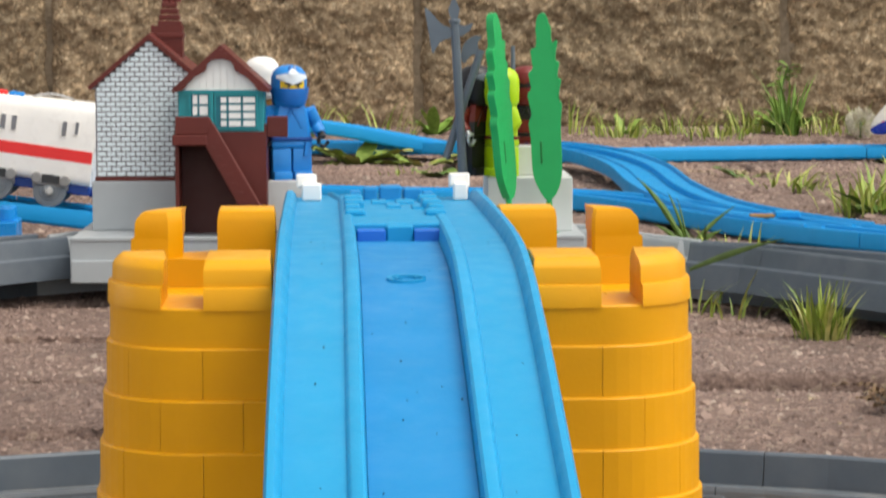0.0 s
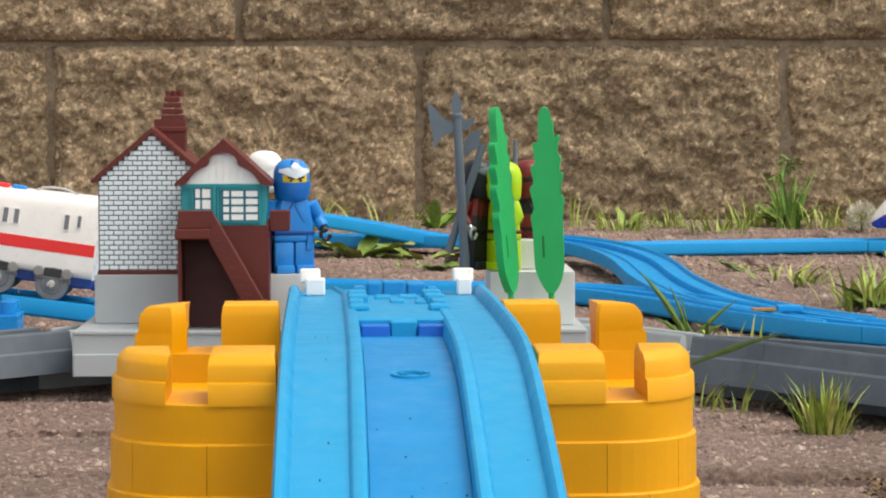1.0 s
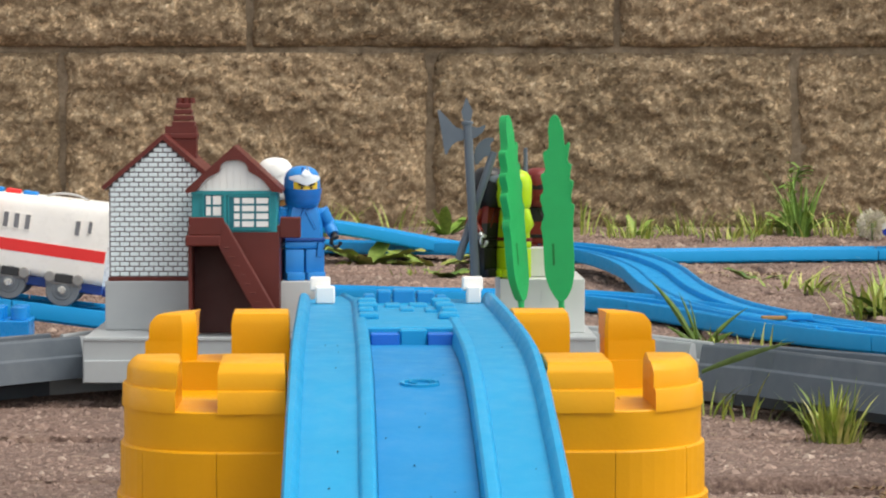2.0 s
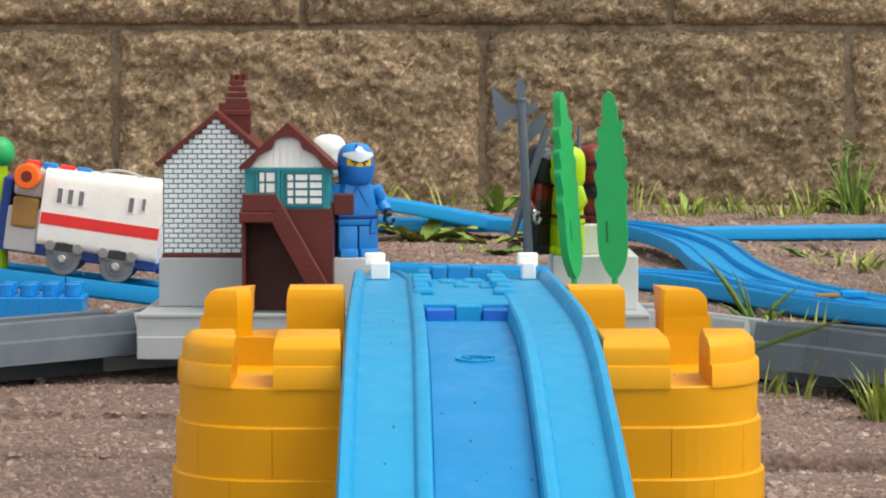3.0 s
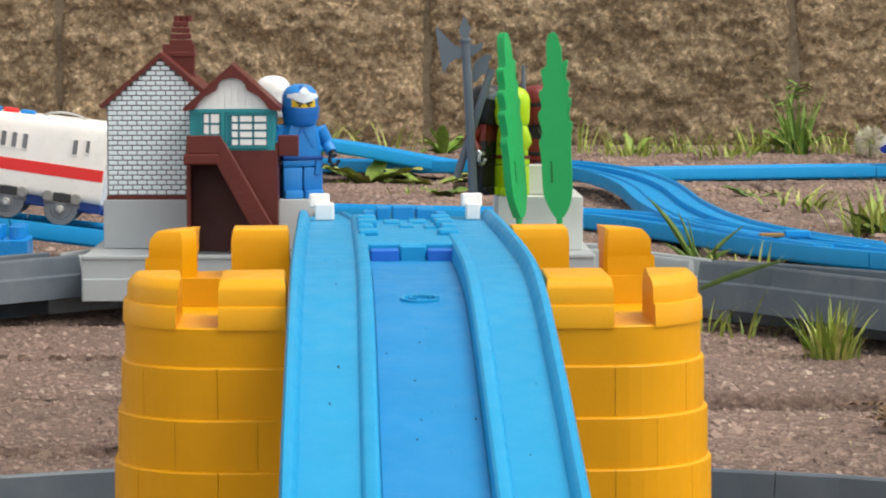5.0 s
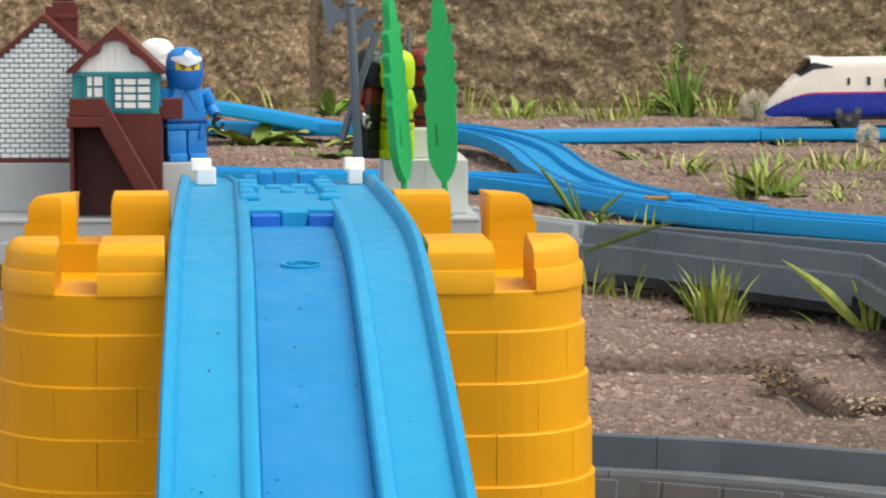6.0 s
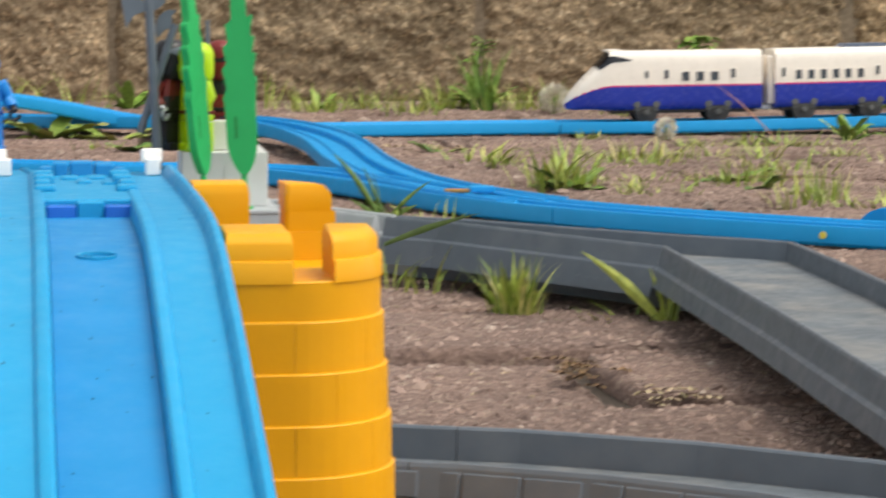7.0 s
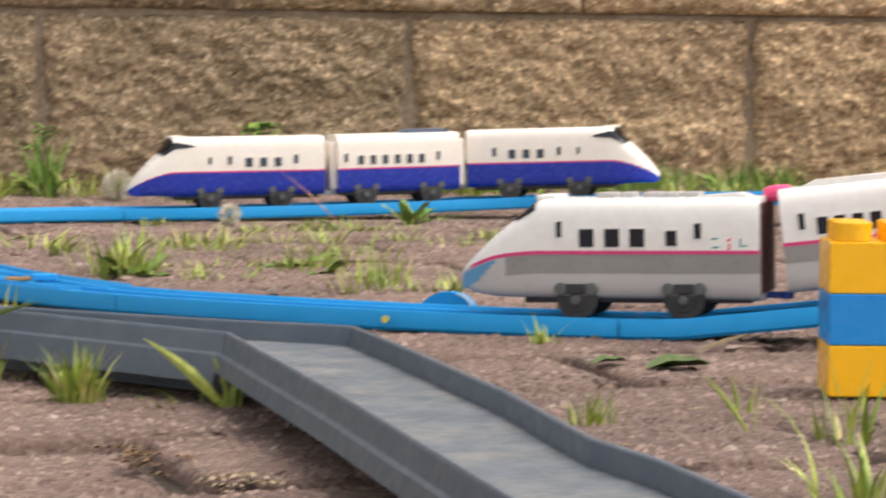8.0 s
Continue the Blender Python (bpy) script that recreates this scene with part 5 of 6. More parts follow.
def roof_pan(x0, x1, mat, name):
    def f(car):
        bm = bmesh.new()
        prism(bm, [(x0, WT - 0.002), (x0 + 0.006, WT + 0.0022), (x1 - 0.002, WT + 0.0022), (x1, WT - 0.002)], -0.0095, 0.0095)
        part(name, bm, mat, car, "slate blue roof fairing")
        coupler(car, 0.0, WARM_WHITE)
    return f


def blue_train():
    path = spline(BACK_PTS, 0.01)
    acc = 0.0
    for a, b in zip(path, path[1:]):
        if a.x < 0.345:
            acc += (b - a).length
    L, M, gap = 0.133 * 1.06, 0.087 * 1.06, 0.0105
    big = Matrix.Scale(1.06, 4)
    label = "white and navy toy express train car with pink line"
    st = [(0.0, 0.1325, -0.0004, 0.0006, 0.00012, PINK, "thin pink line")]
    st2 = [(0.0, 0.087, -0.0004, 0.0006, 0.00012, PINK, "thin pink line")]
    cab = (0.1040, 0.1125, 0.22, 0.78, WINDOW_DARK)
    def end_car(c):
        coupler(c, 0.0, IVORY)
        skin_patch(NOSE_BLUE, [(0.0890, 0.105, 0.115), (0.0985, 0.085, 0.180), (0.1040, 0.100, 0.240), (0.1115, 0.225, 0.300)], WINDOW_DARK, c, "cab_side_window")
        part("roof_brow", box(bmesh.new(), 0.0950, 0.1045, -0.0105, 0.0105, WT - 0.0010, WT + 0.0008, 0.0006), IVORY, c)
    fairing = roof_pan(0.046, 0.082, FAIRING, "roof_fairing")
    def mid_car(c):
        fairing(c)
        for x in (-0.0022, 0.0892):
            part("gangway", box(bmesh.new(), x - 0.0024, x + 0.0024, -0.0120, 0.0120, 0.0120, 0.0445, 0.0008), IVORY, c, "pale gangway between the cars")
    turn = Matrix.Rotation(math.pi, 4, "Z")
    def flip(m, length):
        return m @ Matrix.Translation((length, 0, 0)) @ turn
    train_car(flip(chord(path, acc, L), L) @ big, NOSE_BLUE, IVORY, NAVY, "white and navy toy express train end car", WIN_END, st, (0.0300, 0.0790), 0.0078, cab=cab, extras=end_car, frame_mat=BOGIE_GREY, tuck=0.86)
    train_car(chord(path, acc + L + gap, M) @ big, MID_BLUE, IVORY, NAVY, "white and navy toy express train middle car", WIN_MID, st2, (0.020, 0.067), 0.0078, extras=mid_car, frame_mat=BOGIE_GREY, tuck=0.86)
    train_car(chord(path, acc + L + M + 2 * gap + 0.004, L) @ big, NOSE_BLUE, IVORY, NAVY, "white and navy toy express train end car", WIN_END, st, (0.0300, 0.0790), 0.0078, cab=cab, extras=end_car, frame_mat=BOGIE_GREY, tuck=0.86)


FAIRING = plastic("slate_blue_fairing", (0.11, 0.14, 0.20), 0.35, 0.08)
blue_train()

# silver train climbing the ramp
WS, TS, ZS = 0.0170, 0.0505, 0.0280
NOSE_SILVER = [(0.0055, WS, TS, ZS, 0.0080, 0.34), (0.0965, WS, TS, ZS, 0.0088, 0.34), (0.1005, WS, TS - 0.0010, ZS, 0.0090, 0.38), (0.1065, 0.0166, 0.0445, 0.0276, 0.0090, 0.46), (0.1155, 0.0158, 0.0384, 0.0266, 0.0092, 0.55),
               (0.1215, 0.0143, 0.0335, 0.0250, 0.0096, 0.65), (0.1280, 0.0115, 0.0276, 0.0224, 0.0108, 0.75), (0.1330, 0.0078, 0.0228, 0.0200, 0.0126, 0.85), (0.1360, 0.0030, 0.0196, 0.0184, 0.0150, 1.0)]
SILVER_CAR = [(0.0, WS, TS, ZS, 0.0080, 0.34), (0.105, WS, TS, ZS, 0.0080, 0.34)]


def silver_extras(car):
    # solid panel whose dark brown paints the shade inside the open end
    part("shaded_end_panel", box(bmesh.new(), 0.0047, 0.0061, -0.0148, 0.0148, 0.0110, 0.0482, 0.0006), BROWN_SHADED, car, "dark panel painting the shade of the open car end")
    bm = bmesh.new()
    prism(bm, [(0.008, TS - 0.001), (0.016, TS + 0.0016), (0.030, TS + 0.0006), (0.050, TS - 0.001)], -0.008, 0.008)
    part("roof_fairing", bm, WARM_WHITE, car)
    for x, w in ((0.036, 0.0035), (0.044, 0.003), (0.052, 0.0045), (0.063, 0.003), (0.072, 0.004)):
        bm = bmesh.new()
        box(bm, x - w, x + w, -0.006, 0.006, TS - 0.0006, TS + 0.0020, 0.0005)
        part("roof_box", bm, TRAIN_PALE, car)
    bm = bmesh.new()
    box(bm, 0.0920, 0.1010, -0.010, 0.010, TS - 0.0012, TS + 0.0014, 0.0007)
    part("cab_brow", bm, WARM_WHITE, car)
    # unreadable lettering: plain bars
    for x, z, w, h, mt in ((0.0240, 0.0338, 0.0028, 0.0007, TEAL), (0.0237, 0.0303, 0.0030, 0.0007, TEAL), (0.0180, 0.0333, 0.0012, 0.0012, RED), (0.0180, 0.0305, 0.0009, 0.0024, RED), (0.0122, 0.0308, 0.0030, 0.0007, TEAL), (0.0134, 0.0325, 0.0007, 0.0030, TEAL)):
        for s in (-1, 1):
            part("letter_bar", box(bmesh.new(), x - w / 2, x + w / 2, s * 0.0166 - 0.0005, s * 0.0166 + 0.0005, z - h / 2, z + h / 2), mt, car)
    coupler(car, 0.0050, CHASSIS_BLUE)


def silver_train():
    path = spline(FRONT_PTS, 0.006)[::-1]
    # length along the reversed path at which the first car's nose lies
    acc, nose = 0.0, 0.0
    for a, b in zip(path, path[1:]):
        acc += (b - a).length
        if a.x > 0.3505:
            nose = acc
    L, M = 0.1360, 0.105
    wins = [(0.0895, 0.0378, 0.0026, 0.0066, WINDOW_DARK)] + [(x, 0.0342, 0.0064, 0.0076, WINDOW_DARK) for x in (0.0778, 0.0670, 0.0564)] + [(0.0420, 0.0340, 0.0048, 0.0064, WINDOW_DARK), (0.0310, 0.0370, 0.0030, 0.0064, WINDOW_DARK)]
    st = [(0.0055, 0.1345, -0.0005, 0.0010, 0.00028, PINK, "deep pink line"), (0.0055, 0.1130, -0.0085, -0.0006, 0.00008, TRAIN_GREY, "darker grey band"), *[(a, b, -0.0010 - d, -0.0010, 0.00020, NOSE_TINT, "blue nose tint") for a, b, d in ((0.1175, 0.1200, 0.0015), (0.1200, 0.1225, 0.0030), (0.1225, 0.1250, 0.0045), (0.1250, 0.1350, 0.0062))]]
    train_car(chord(path, nose - L, L), NOSE_SILVER, WARM_WHITE, TRAIN_PALE, "white and silver toy express train car with pink line", wins, st, (0.0370, 0.0825), 0.0086, cab=(0.1000, 0.1090, 0.18, 0.82, WINDOW_DARK), extras=silver_extras, frame_mat=BOGIE_GREY)
    wins2 = [(0.0085, 0.0370, 0.0026, 0.0066, WINDOW_DARK)] + [(0.0165 + i * 0.0072, 0.0346, 0.0044, 0.0070, WINDOW_DARK) for i in range(11)] + [(0.0968, 0.0370, 0.0026, 0.0066, WINDOW_DARK)]
    st2 = [(0.0, 0.105, -0.0005, 0.0010, 0.00014, PINK, "deep pink line"), (0.0, 0.105, -0.0075, -0.0006, 0.00008, TRAIN_GREY, "darker grey band")]
    m2 = chord(path, nose - L - 0.0045 - M, M)
    def ex(car):
        bm = bmesh.new()
        prism(bm, [(0.050, TS - 0.001), (0.058, TS + 0.0020), (0.090, TS + 0.0020), (0.098, TS - 0.001)], -0.009, 0.009)
        part("roof_fairing", bm, WARM_WHITE, car)
        bm = bmesh.new()
        cyl(bm, 0.0060, 0.0065, pose(0.1058, -0.003, 0.0455), 18, bevel=0.0022)
        part("pink_knob", bm, HOT_PINK, car, "hot pink rubber coupling knob")
    train_car(m2 , SILVER_CAR, WARM_WHITE, TRAIN_PALE, "white and silver toy express train middle car", wins2, st2, (0.026, 0.080), 0.0090, extras=ex, frame_mat=BOGIE_GREY)


NOSE_TINT = plastic("pale_blue_nose_paint", (0.10, 0.28, 0.45), 0.3, 0.08)
silver_train()

# even grey that carries the shade inside the short car's window slots
SLOT_GREY = plastic("shaded_slot_grey", (0.20, 0.20, 0.215), 0.4, 0.2)


# short white car with a red band on the ramp behind the houses
def red_band_car():
    rows = [(0.0, 0.0168, 0.0505, 0.0226, 0.0112, 0.24), (0.0565, 0.0168, 0.0486, 0.0226, 0.0120, 0.24)]
    wins = [(x, 0.0368, 0.0023, 0.0068, SLOT_GREY) for x in (0.0485, 0.0435, 0.0384)] + [(0.0150, 0.0372, 0.0022, 0.0068, SLOT_GREY), (0.0092, 0.0382, 0.0016, 0.0056, SLOT_GREY)]
    def ex(car):
        part("front_frame", box(bmesh.new(), 0.0565, 0.0720, -0.0150, 0.0150, 0.0080, 0.0290, 0.0010), TRAIN_PALE, car)
        part("brown_hatch", box(bmesh.new(), 0.0576, 0.0700, -0.0160, 0.0160, 0.0190, 0.0338, 0.0016), TAN, car)
        part("front_post", box(bmesh.new(), 0.0712, 0.0760, -0.0140, 0.0140, 0.0120, 0.0420, 0.0012), CHASSIS_BLUE, car)
        bm = bmesh.new()
        cyl(bm, 0.0060, 0.0120, pose(0.0640, 0.0130, 0.0438, -90, 0, 0), 24, bevel=0.0008)
        horn = part("orange_horn", bm, ORANGE, car, "bright orange plastic horn")
        bm = bmesh.new()
        cyl(bm, 0.0026, 0.0006, pose(0.0640, 0.0246, 0.0438, -90, 0, 0), 16)
        part("horn_mouth", bm, DARK_RED, horn)
        part("horn_mount", box(bmesh.new(), 0.0562, 0.0705, -0.0150, 0.0150, 0.0340, 0.0478, 0.0020), TRAIN_PALE, car)
        for x, mt in ((0.0640, RED), (0.0560, FIG_BLUE), (0.0480, RED), (0.0400, FIG_BLUE)):
            part("roof_stud", box(bmesh.new(), x - 0.0034, x + 0.0034, 0.002, 0.009, 0.0470, 0.0508, 0.0008), mt, car)
        bm = bmesh.new()
        pts = [(0.022 + 0.011 * math.cos(radians(a)), 0.0478 + 0.0042 * math.sin(radians(a))) for a in range(0, 181, 15)]
        rings = []
        for k, (x, z) in enumerate(pts):
            a = radians(15 * k)
            out = Vector((math.cos(a), 0, math.sin(a)))
            rings.append([Vector((x, 0.006, z)) + out * (0.0006 * math.cos(radians(g))) + Vector((0, 0.0006 * math.sin(radians(g)), 0)) for g in range(0, 360, 45)])
        loft(bm, rings)
        part("roof_hoop", bm, TRAIN_PALE, car)
        part("roof_vent", box(bmesh.new(), 0.0030, 0.0100, -0.008, 0.004, 0.0470, 0.0494, 0.0008), STEEL_GREY, car)
        part("sole_bar", box(bmesh.new(), 0.0, 0.0750, -0.0145, 0.0145, 0.0075, 0.0122, 0.0008), CHASSIS_BLUE, car)
        part("coupler", box(bmesh.new(), -0.0130, 0.0010, -0.0060, 0.0060, 0.0065, 0.0100, 0.0008), CHASSIS_BLUE, car)
    m = pose(-0.1366, 1.332, 0.0150, 0, 0, 180) @ pose(0, 0, 0, 0, -8.4, 0)
    car = train_car(m, rows, CAR_WHITE, CAR_WHITE, "white toy train car with red band and orange horn", wins, [(0.0005, 0.0560, 0.0, 0.0056, 0.00016, RED, "bright red band")], (0.0181, 0.0432), 0.0078, PALE_WHEEL, TRAIN_GREY, None, ex, True)
    g = thing("toy_ball", None, "small green and yellow plastic toy knob", "toy")
    bm = bmesh.new()
    q = bmesh.ops.create_uvsphere(bm, u_segments=18, v_segments=12, radius=0.0075)
    bmesh.ops.translate(bm, vec=(-0.2105, 1.335, 0.0780), verts=q["verts"])
    part("ball", bm, LEAF_PLASTIC, g, smooth=True)
    part("stem", cyl(bmesh.new(), 0.0040, 0.058, pose(-0.2105, 1.335, 0.0150), 16), LIME, g, "lime stem")


red_band_car()


# ---- plants ----
def blade(bm, root, az, h, lean, w, curl=1.0, segs=5):
    d = Vector((math.cos(az), math.sin(az), 0))
    n = Vector((-d.y, d.x, 0))
    rows = []
    for i in range(segs + 1):
        f = i / segs
        p = root + d * (lean * h * (f ** (1 + curl))) + Vector((0, 0, h * (f - 0.25 * lean * f * f)))
        ww = w * (0.55 + 0.9 * f if f < 0.4 else 0.91 * (1 - f) / 0.6 + 0.02)
        rows.append((bm.verts.new(p - n * ww / 2), bm.verts.new(p + d * ww * -0.18), bm.verts.new(p + n * ww / 2)))
    for a, b in zip(rows, rows[1:]):
        bm.faces.new((a[0], a[1], b[1], b[0]))
        bm.faces.new((a[1], a[2], b[2], b[1]))


def tuft(x, y, count, h, spread, w, seed, label="tuft of green and yellowing grass between the pavers", mat=None, lean=(0.1, 0.9), z=-0.004):
    t = thing("grass_tuft", pose(x, y, z), label, "grass", "grass tufts")
    r = random.Random(seed)
    bm = bmesh.new()
    for _ in range(round(count * 1.4)):
        a = r.uniform(0, 2 * math.pi)
        q = spread * r.random() ** 0.7 * 0.45
        root = Vector((q * math.cos(a), q * math.sin(a) * 0.7, 0))
        blade(bm, root, a + r.uniform(-0.7, 0.7), h * r.uniform(0.45, 1.05), r.uniform(*lean), w * 0.72 * r.uniform(0.6, 1.2), r.uniform(0.5, 1.4))
    tagged(part("grass", bm, mat or GRASS, t, smooth=True), kind="stuff")
    return t


def leaf(bm, root, az, length, width, rise, droop, wave, r):
    d = Vector((math.cos(az), math.sin(az), 0))
    n = Vector((-d.y, d.x, 0))
    rows = []
    k = 9
    for i in range(k + 1):
        f = i / k
        c = root + d * (length * f) + Vector((0, 0, rise * f - droop * f * f))
        ww = width / 2 * max(0.03, math.sin(math.pi * min(1, f * 0.92 + 0.05)) ** 0.7) * (0.2 if f < 0.08 else 1.0)
        row = []
        for u in (-1, -0.5, 0, 0.5, 1):
            row.append(bm.verts.new(c + n * (ww * u) + Vector((0, 0, abs(u) * ww * 0.30 + wave * math.sin(f * 14 + u * 2 + az) * abs(u)))))
        rows.append(row)
    for a, b in zip(rows, rows[1:]):
        for i in range(4):
            bm.faces.new((a[i], a[i + 1], b[i + 1], b[i]))


def weed(x, y, leaves, size, seed, label="broad-leaved green weed growing from a joint", rise=0.5, z=-0.004, mat=None):
    t = thing("weed", pose(x, y, z), label, "weed", "weeds")
    r = random.Random(seed)
    bm = bmesh.new()
    for i in range(leaves):
        a = r.uniform(0, 2 * math.pi)
        s = size * r.uniform(0.6, 1.1)
        leaf(bm, Vector((0, 0, 0)), a, s, s * r.uniform(0.28, 0.42), s * rise * r.uniform(0.5, 1.5), s * rise * r.uniform(0.2, 0.7), s * 0.025, r)
    tagged(part("foliage", bm, mat or WEED, t, smooth=True), kind="stuff")
    return t


def long_blade(x, y, z, az, length, rise, w, label, mat):
    t = thing("grass_stalk", pose(x, y, z), label, "grass", "single stalks")
    bm = bmesh.new()
    d = Vector((math.cos(az), math.sin(az), 0))
    rows = []
    for i in range(8):
        f = i / 7
        p = d * (length * f) + Vector((0, 0, rise * (f - 0.25 * f * f)))
        ww = w * (0.5 + f if f < 0.4 else 0.9 * (1 - f) / 0.6 + 0.03)
        rows.append((bm.verts.new(p + Vector((0, 0, ww / 2))), bm.verts.new(p + Vector((0.0, -ww * 0.15, 0))), bm.verts.new(p - Vector((0, 0, ww / 2)))))
    for a, b in zip(rows, rows[1:]):
        bm.faces.new((a[0], a[1], b[1], b[0]))
        bm.faces.new((a[1], a[2], b[2], b[1]))
    part("blade", bm, mat, t, smooth=True)


PINK_STALK = leaf_material("pinkish_dry_stalk", [(0.0, (0.42, 0.20, 0.17)), (1.0, (0.50, 0.30, 0.24))], 0.8)
DOCK = leaf_material("dark_dock_green", [(0.0, (0.045, 0.080, 0.012)), (0.6, (0.070, 0.115, 0.016)), (1.0, (0.11, 0.15, 0.025))])
LEAFY = leaf_material("soft_weed_green", [(0.0, (0.10, 0.20, 0.030)), (0.6, (0.17, 0.30, 0.045)), (1.0, (0.26, 0.37, 0.080))], 0.6)
PALE_DOCK = leaf_material("pale_dock_green", [(0.0, (0.17, 0.25, 0.045)), (0.6, (0.25, 0.33, 0.065)), (1.0, (0.36, 0.38, 0.11))], 0.75)
# between road and castle, along the grey road
tuft(0.146, 0.930, 52, 0.026, 0.017, 0.0021, 11, lean=(0.05, 0.6))
tuft(0.149, 0.928, 22, 0.021, 0.014, 0.0028, 12, "bushy yellow-green grass tuft by the toy road", lean=(0.1, 0.6))
tuft(0.114, 1.010, 7, 0.022, 0.03, 0.0016, 13)
tuft(0.128, 1.000, 6, 0.026, 0.02, 0.0016, 33)
tuft(0.193, 0.905, 6, 0.026, 0.012, 0.0040, 14, "tall broad grass blades beside the toy road", lean=(0.05, 0.4))
long_blade(0.194, 0.905, -0.003, 2.9, 0.029, 0.034, 0.0062, "broad green grass blade beside the toy road", GRASS)
long_blade(0.194, 0.903, -0.003, 3.4, 0.008, 0.028, 0.0056, "broad green grass blade beside the toy road", GRASS)
tuft(0.180, 0.915, 12, 0.012, 0.045, 0.0022, 15, lean=(0.6, 1.4))
# behind the road, by the blue tracks
for dx_, dz_, w_ in ((-0.0235, 0.033, 0.0062), (-0.0100, 0.027, 0.0052), (-0.0055, 0.024, 0.0048), (0.0155, 0.009, 0.0042), (0.0215, 0.020, 0.0034), (-0.0160, 0.012, 0.0036)):
    long_blade(0.1412, 1.285, -0.001, 0.0 if dx_ > 0 else math.pi, abs(dx_), dz_ * 1.33, w_, "broad dark green grass blade beside the blue track", WEED)
tuft(0.146, 1.287, 6, 0.022, 0.020, 0.0026, 16, "grass blades beside the blue track", mat=WEED, lean=(0.35, 1.1))
tuft(0.160, 1.270, 10, 0.018, 0.04, 0.0022, 17)
tuft(0.360, 1.088, 10, 0.018, 0.018, 0.0022, 18)
tuft(0.2953, 0.8362, 20, 0.019, 0.022, 0.0017, 19, lean=(0.1, 0.7))
long_blade(0.3361, 0.8053, -0.002, 2.75, 0.016, 0.027, 0.0032, "pale broad grass blade between the pavers", GRASS)
long_blade(0.3365, 0.8050, -0.002, 0.3, 0.003, 0.018, 0.0036, "pale broad grass blade between the pavers", GRASS)
tuft(0.360, 0.782, 12, 0.026, 0.040, 0.0032, 21)
tuft(0.312, 0.670, 24, 0.022, 0.040, 0.0028, 22)
tuft(0.358, 0.865, 5, 0.020, 0.010, 0.0020, 34, lean=(0.1, 0.4))
weed(0.267, 1.500, 14, 0.026, 23)
tuft(0.262, 1.505, 26, 0.030, 0.06, 0.0032, 24)
tuft(0.365, 1.520, 22, 0.024, 0.07, 0.0028, 25)
weed(0.372, 1.500, 8, 0.018, 26)
tuft(0.366, 1.378, 16, 0.018, 0.05, 0.0022, 27)
tuft(0.289, 1.457, 12, 0.012, 0.02, 0.0020, 28)
tuft(0.345, 1.688, 24, 0.014, 0.07, 0.0022, 29)
weed(0.540, 1.935, 14, 0.022, 30, "upright broad-leaved dock beside the blue track", rise=1.1, mat=LEAFY)
tuft(0.460, 1.90, 20, 0.016, 0.09, 0.0024, 31)
tuft(0.252, 1.70, 14, 0.016, 0.05, 0.0022, 32)
weed(0.232, 1.80, 5, 0.022, 35)
tuft(0.420, 1.62, 16, 0.022, 0.08, 0.0024, 36, lean=(0.4, 1.3))
tuft(0.420, 1.395, 14, 0.016, 0.05, 0.0020, 37)
tuft(0.520, 1.70, 18, 0.016, 0.09, 0.0024, 38)
# scattered over the paving between the tracks
tuft(0.350, 1.735, 46, 0.020, 0.10, 0.0026, 81, "yellow-green grass between the pavers", lean=(0.2, 1.1))
tuft(0.246, 1.722, 16, 0.022, 0.07, 0.0034, 82, "grey-green grass blades between the pavers", lean=(0.5, 1.4))
tuft(0.268, 1.528, 20, 0.036, 0.05, 0.0042, 83, "broad pale green weed blades between the pavers", lean=(0.2, 1.0))
weed(0.368, 1.560, 12, 0.030, 84, "flat grey-green weed with a trailing stalk", 0.35)
long_blade(0.372, 1.552, 0.001, -0.85, 0.066, 0.004, 0.0024, "dry trailing stalk lying on the paving", STRAW)
tuft(0.380, 1.410, 20, 0.026, 0.030, 0.0026, 85, "thin upright grass between the pavers", lean=(0.05, 0.5))
tuft(0.404, 1.366, 30, 0.014, 0.060, 0.0030, 86, "low olive grass beside the track", lean=(0.4, 1.2))
tuft(0.480, 1.872, 24, 0.018, 0.070, 0.0028, 87, "yellow-green grass between the pavers", lean=(0.3, 1.2))
tuft(0.300, 1.500, 10, 0.012, 0.020, 0.0024, 88)
weed(0.480, 1.880, 8, 0.022, 89, rise=0.4)
tuft(0.430, 1.740, 14, 0.024, 0.030, 0.0028, 90, "slanting grass blades between the pavers", lean=(0.6, 1.3))
# seen between the houses and the trees
weed(-0.016, 1.985, 18, 0.044, 39, "spreading yellow-green dock plant on the paving", 0.48, mat=PALE_DOCK)
weed(0.030, 1.955, 10, 0.032, 40, "spreading yellow-green dock plant on the paving", 0.45, mat=PALE_DOCK)
weed(0.036, 1.840, 6, 0.030, 41, "flat dock plant on the paving", 0.35)
tuft(0.020, 1.86, 12, 0.014, 0.05, 0.0022, 42)
# flat dock leaves lying near the ramp
for i_, (lx, ly, az_, ln) in enumerate(((0.353, 1.003, 0.0, 0.014), (0.368, 0.984, -0.10, 0.025), (0.372, 0.980, 0.25, 0.018))):
    t_ = thing("dock_leaf", pose(lx, ly, 0.0005), "flat green dock leaf lying on the paving", "leaf", "dock leaves")
    bm_ = bmesh.new()
    leaf(bm_, Vector((0, 0, 0)), az_, ln, ln * 0.85, 0.0022, 0.0016, 0.0004, random.Random(i_))
    part("blade", bm_, DOCK, t_, smooth=True)
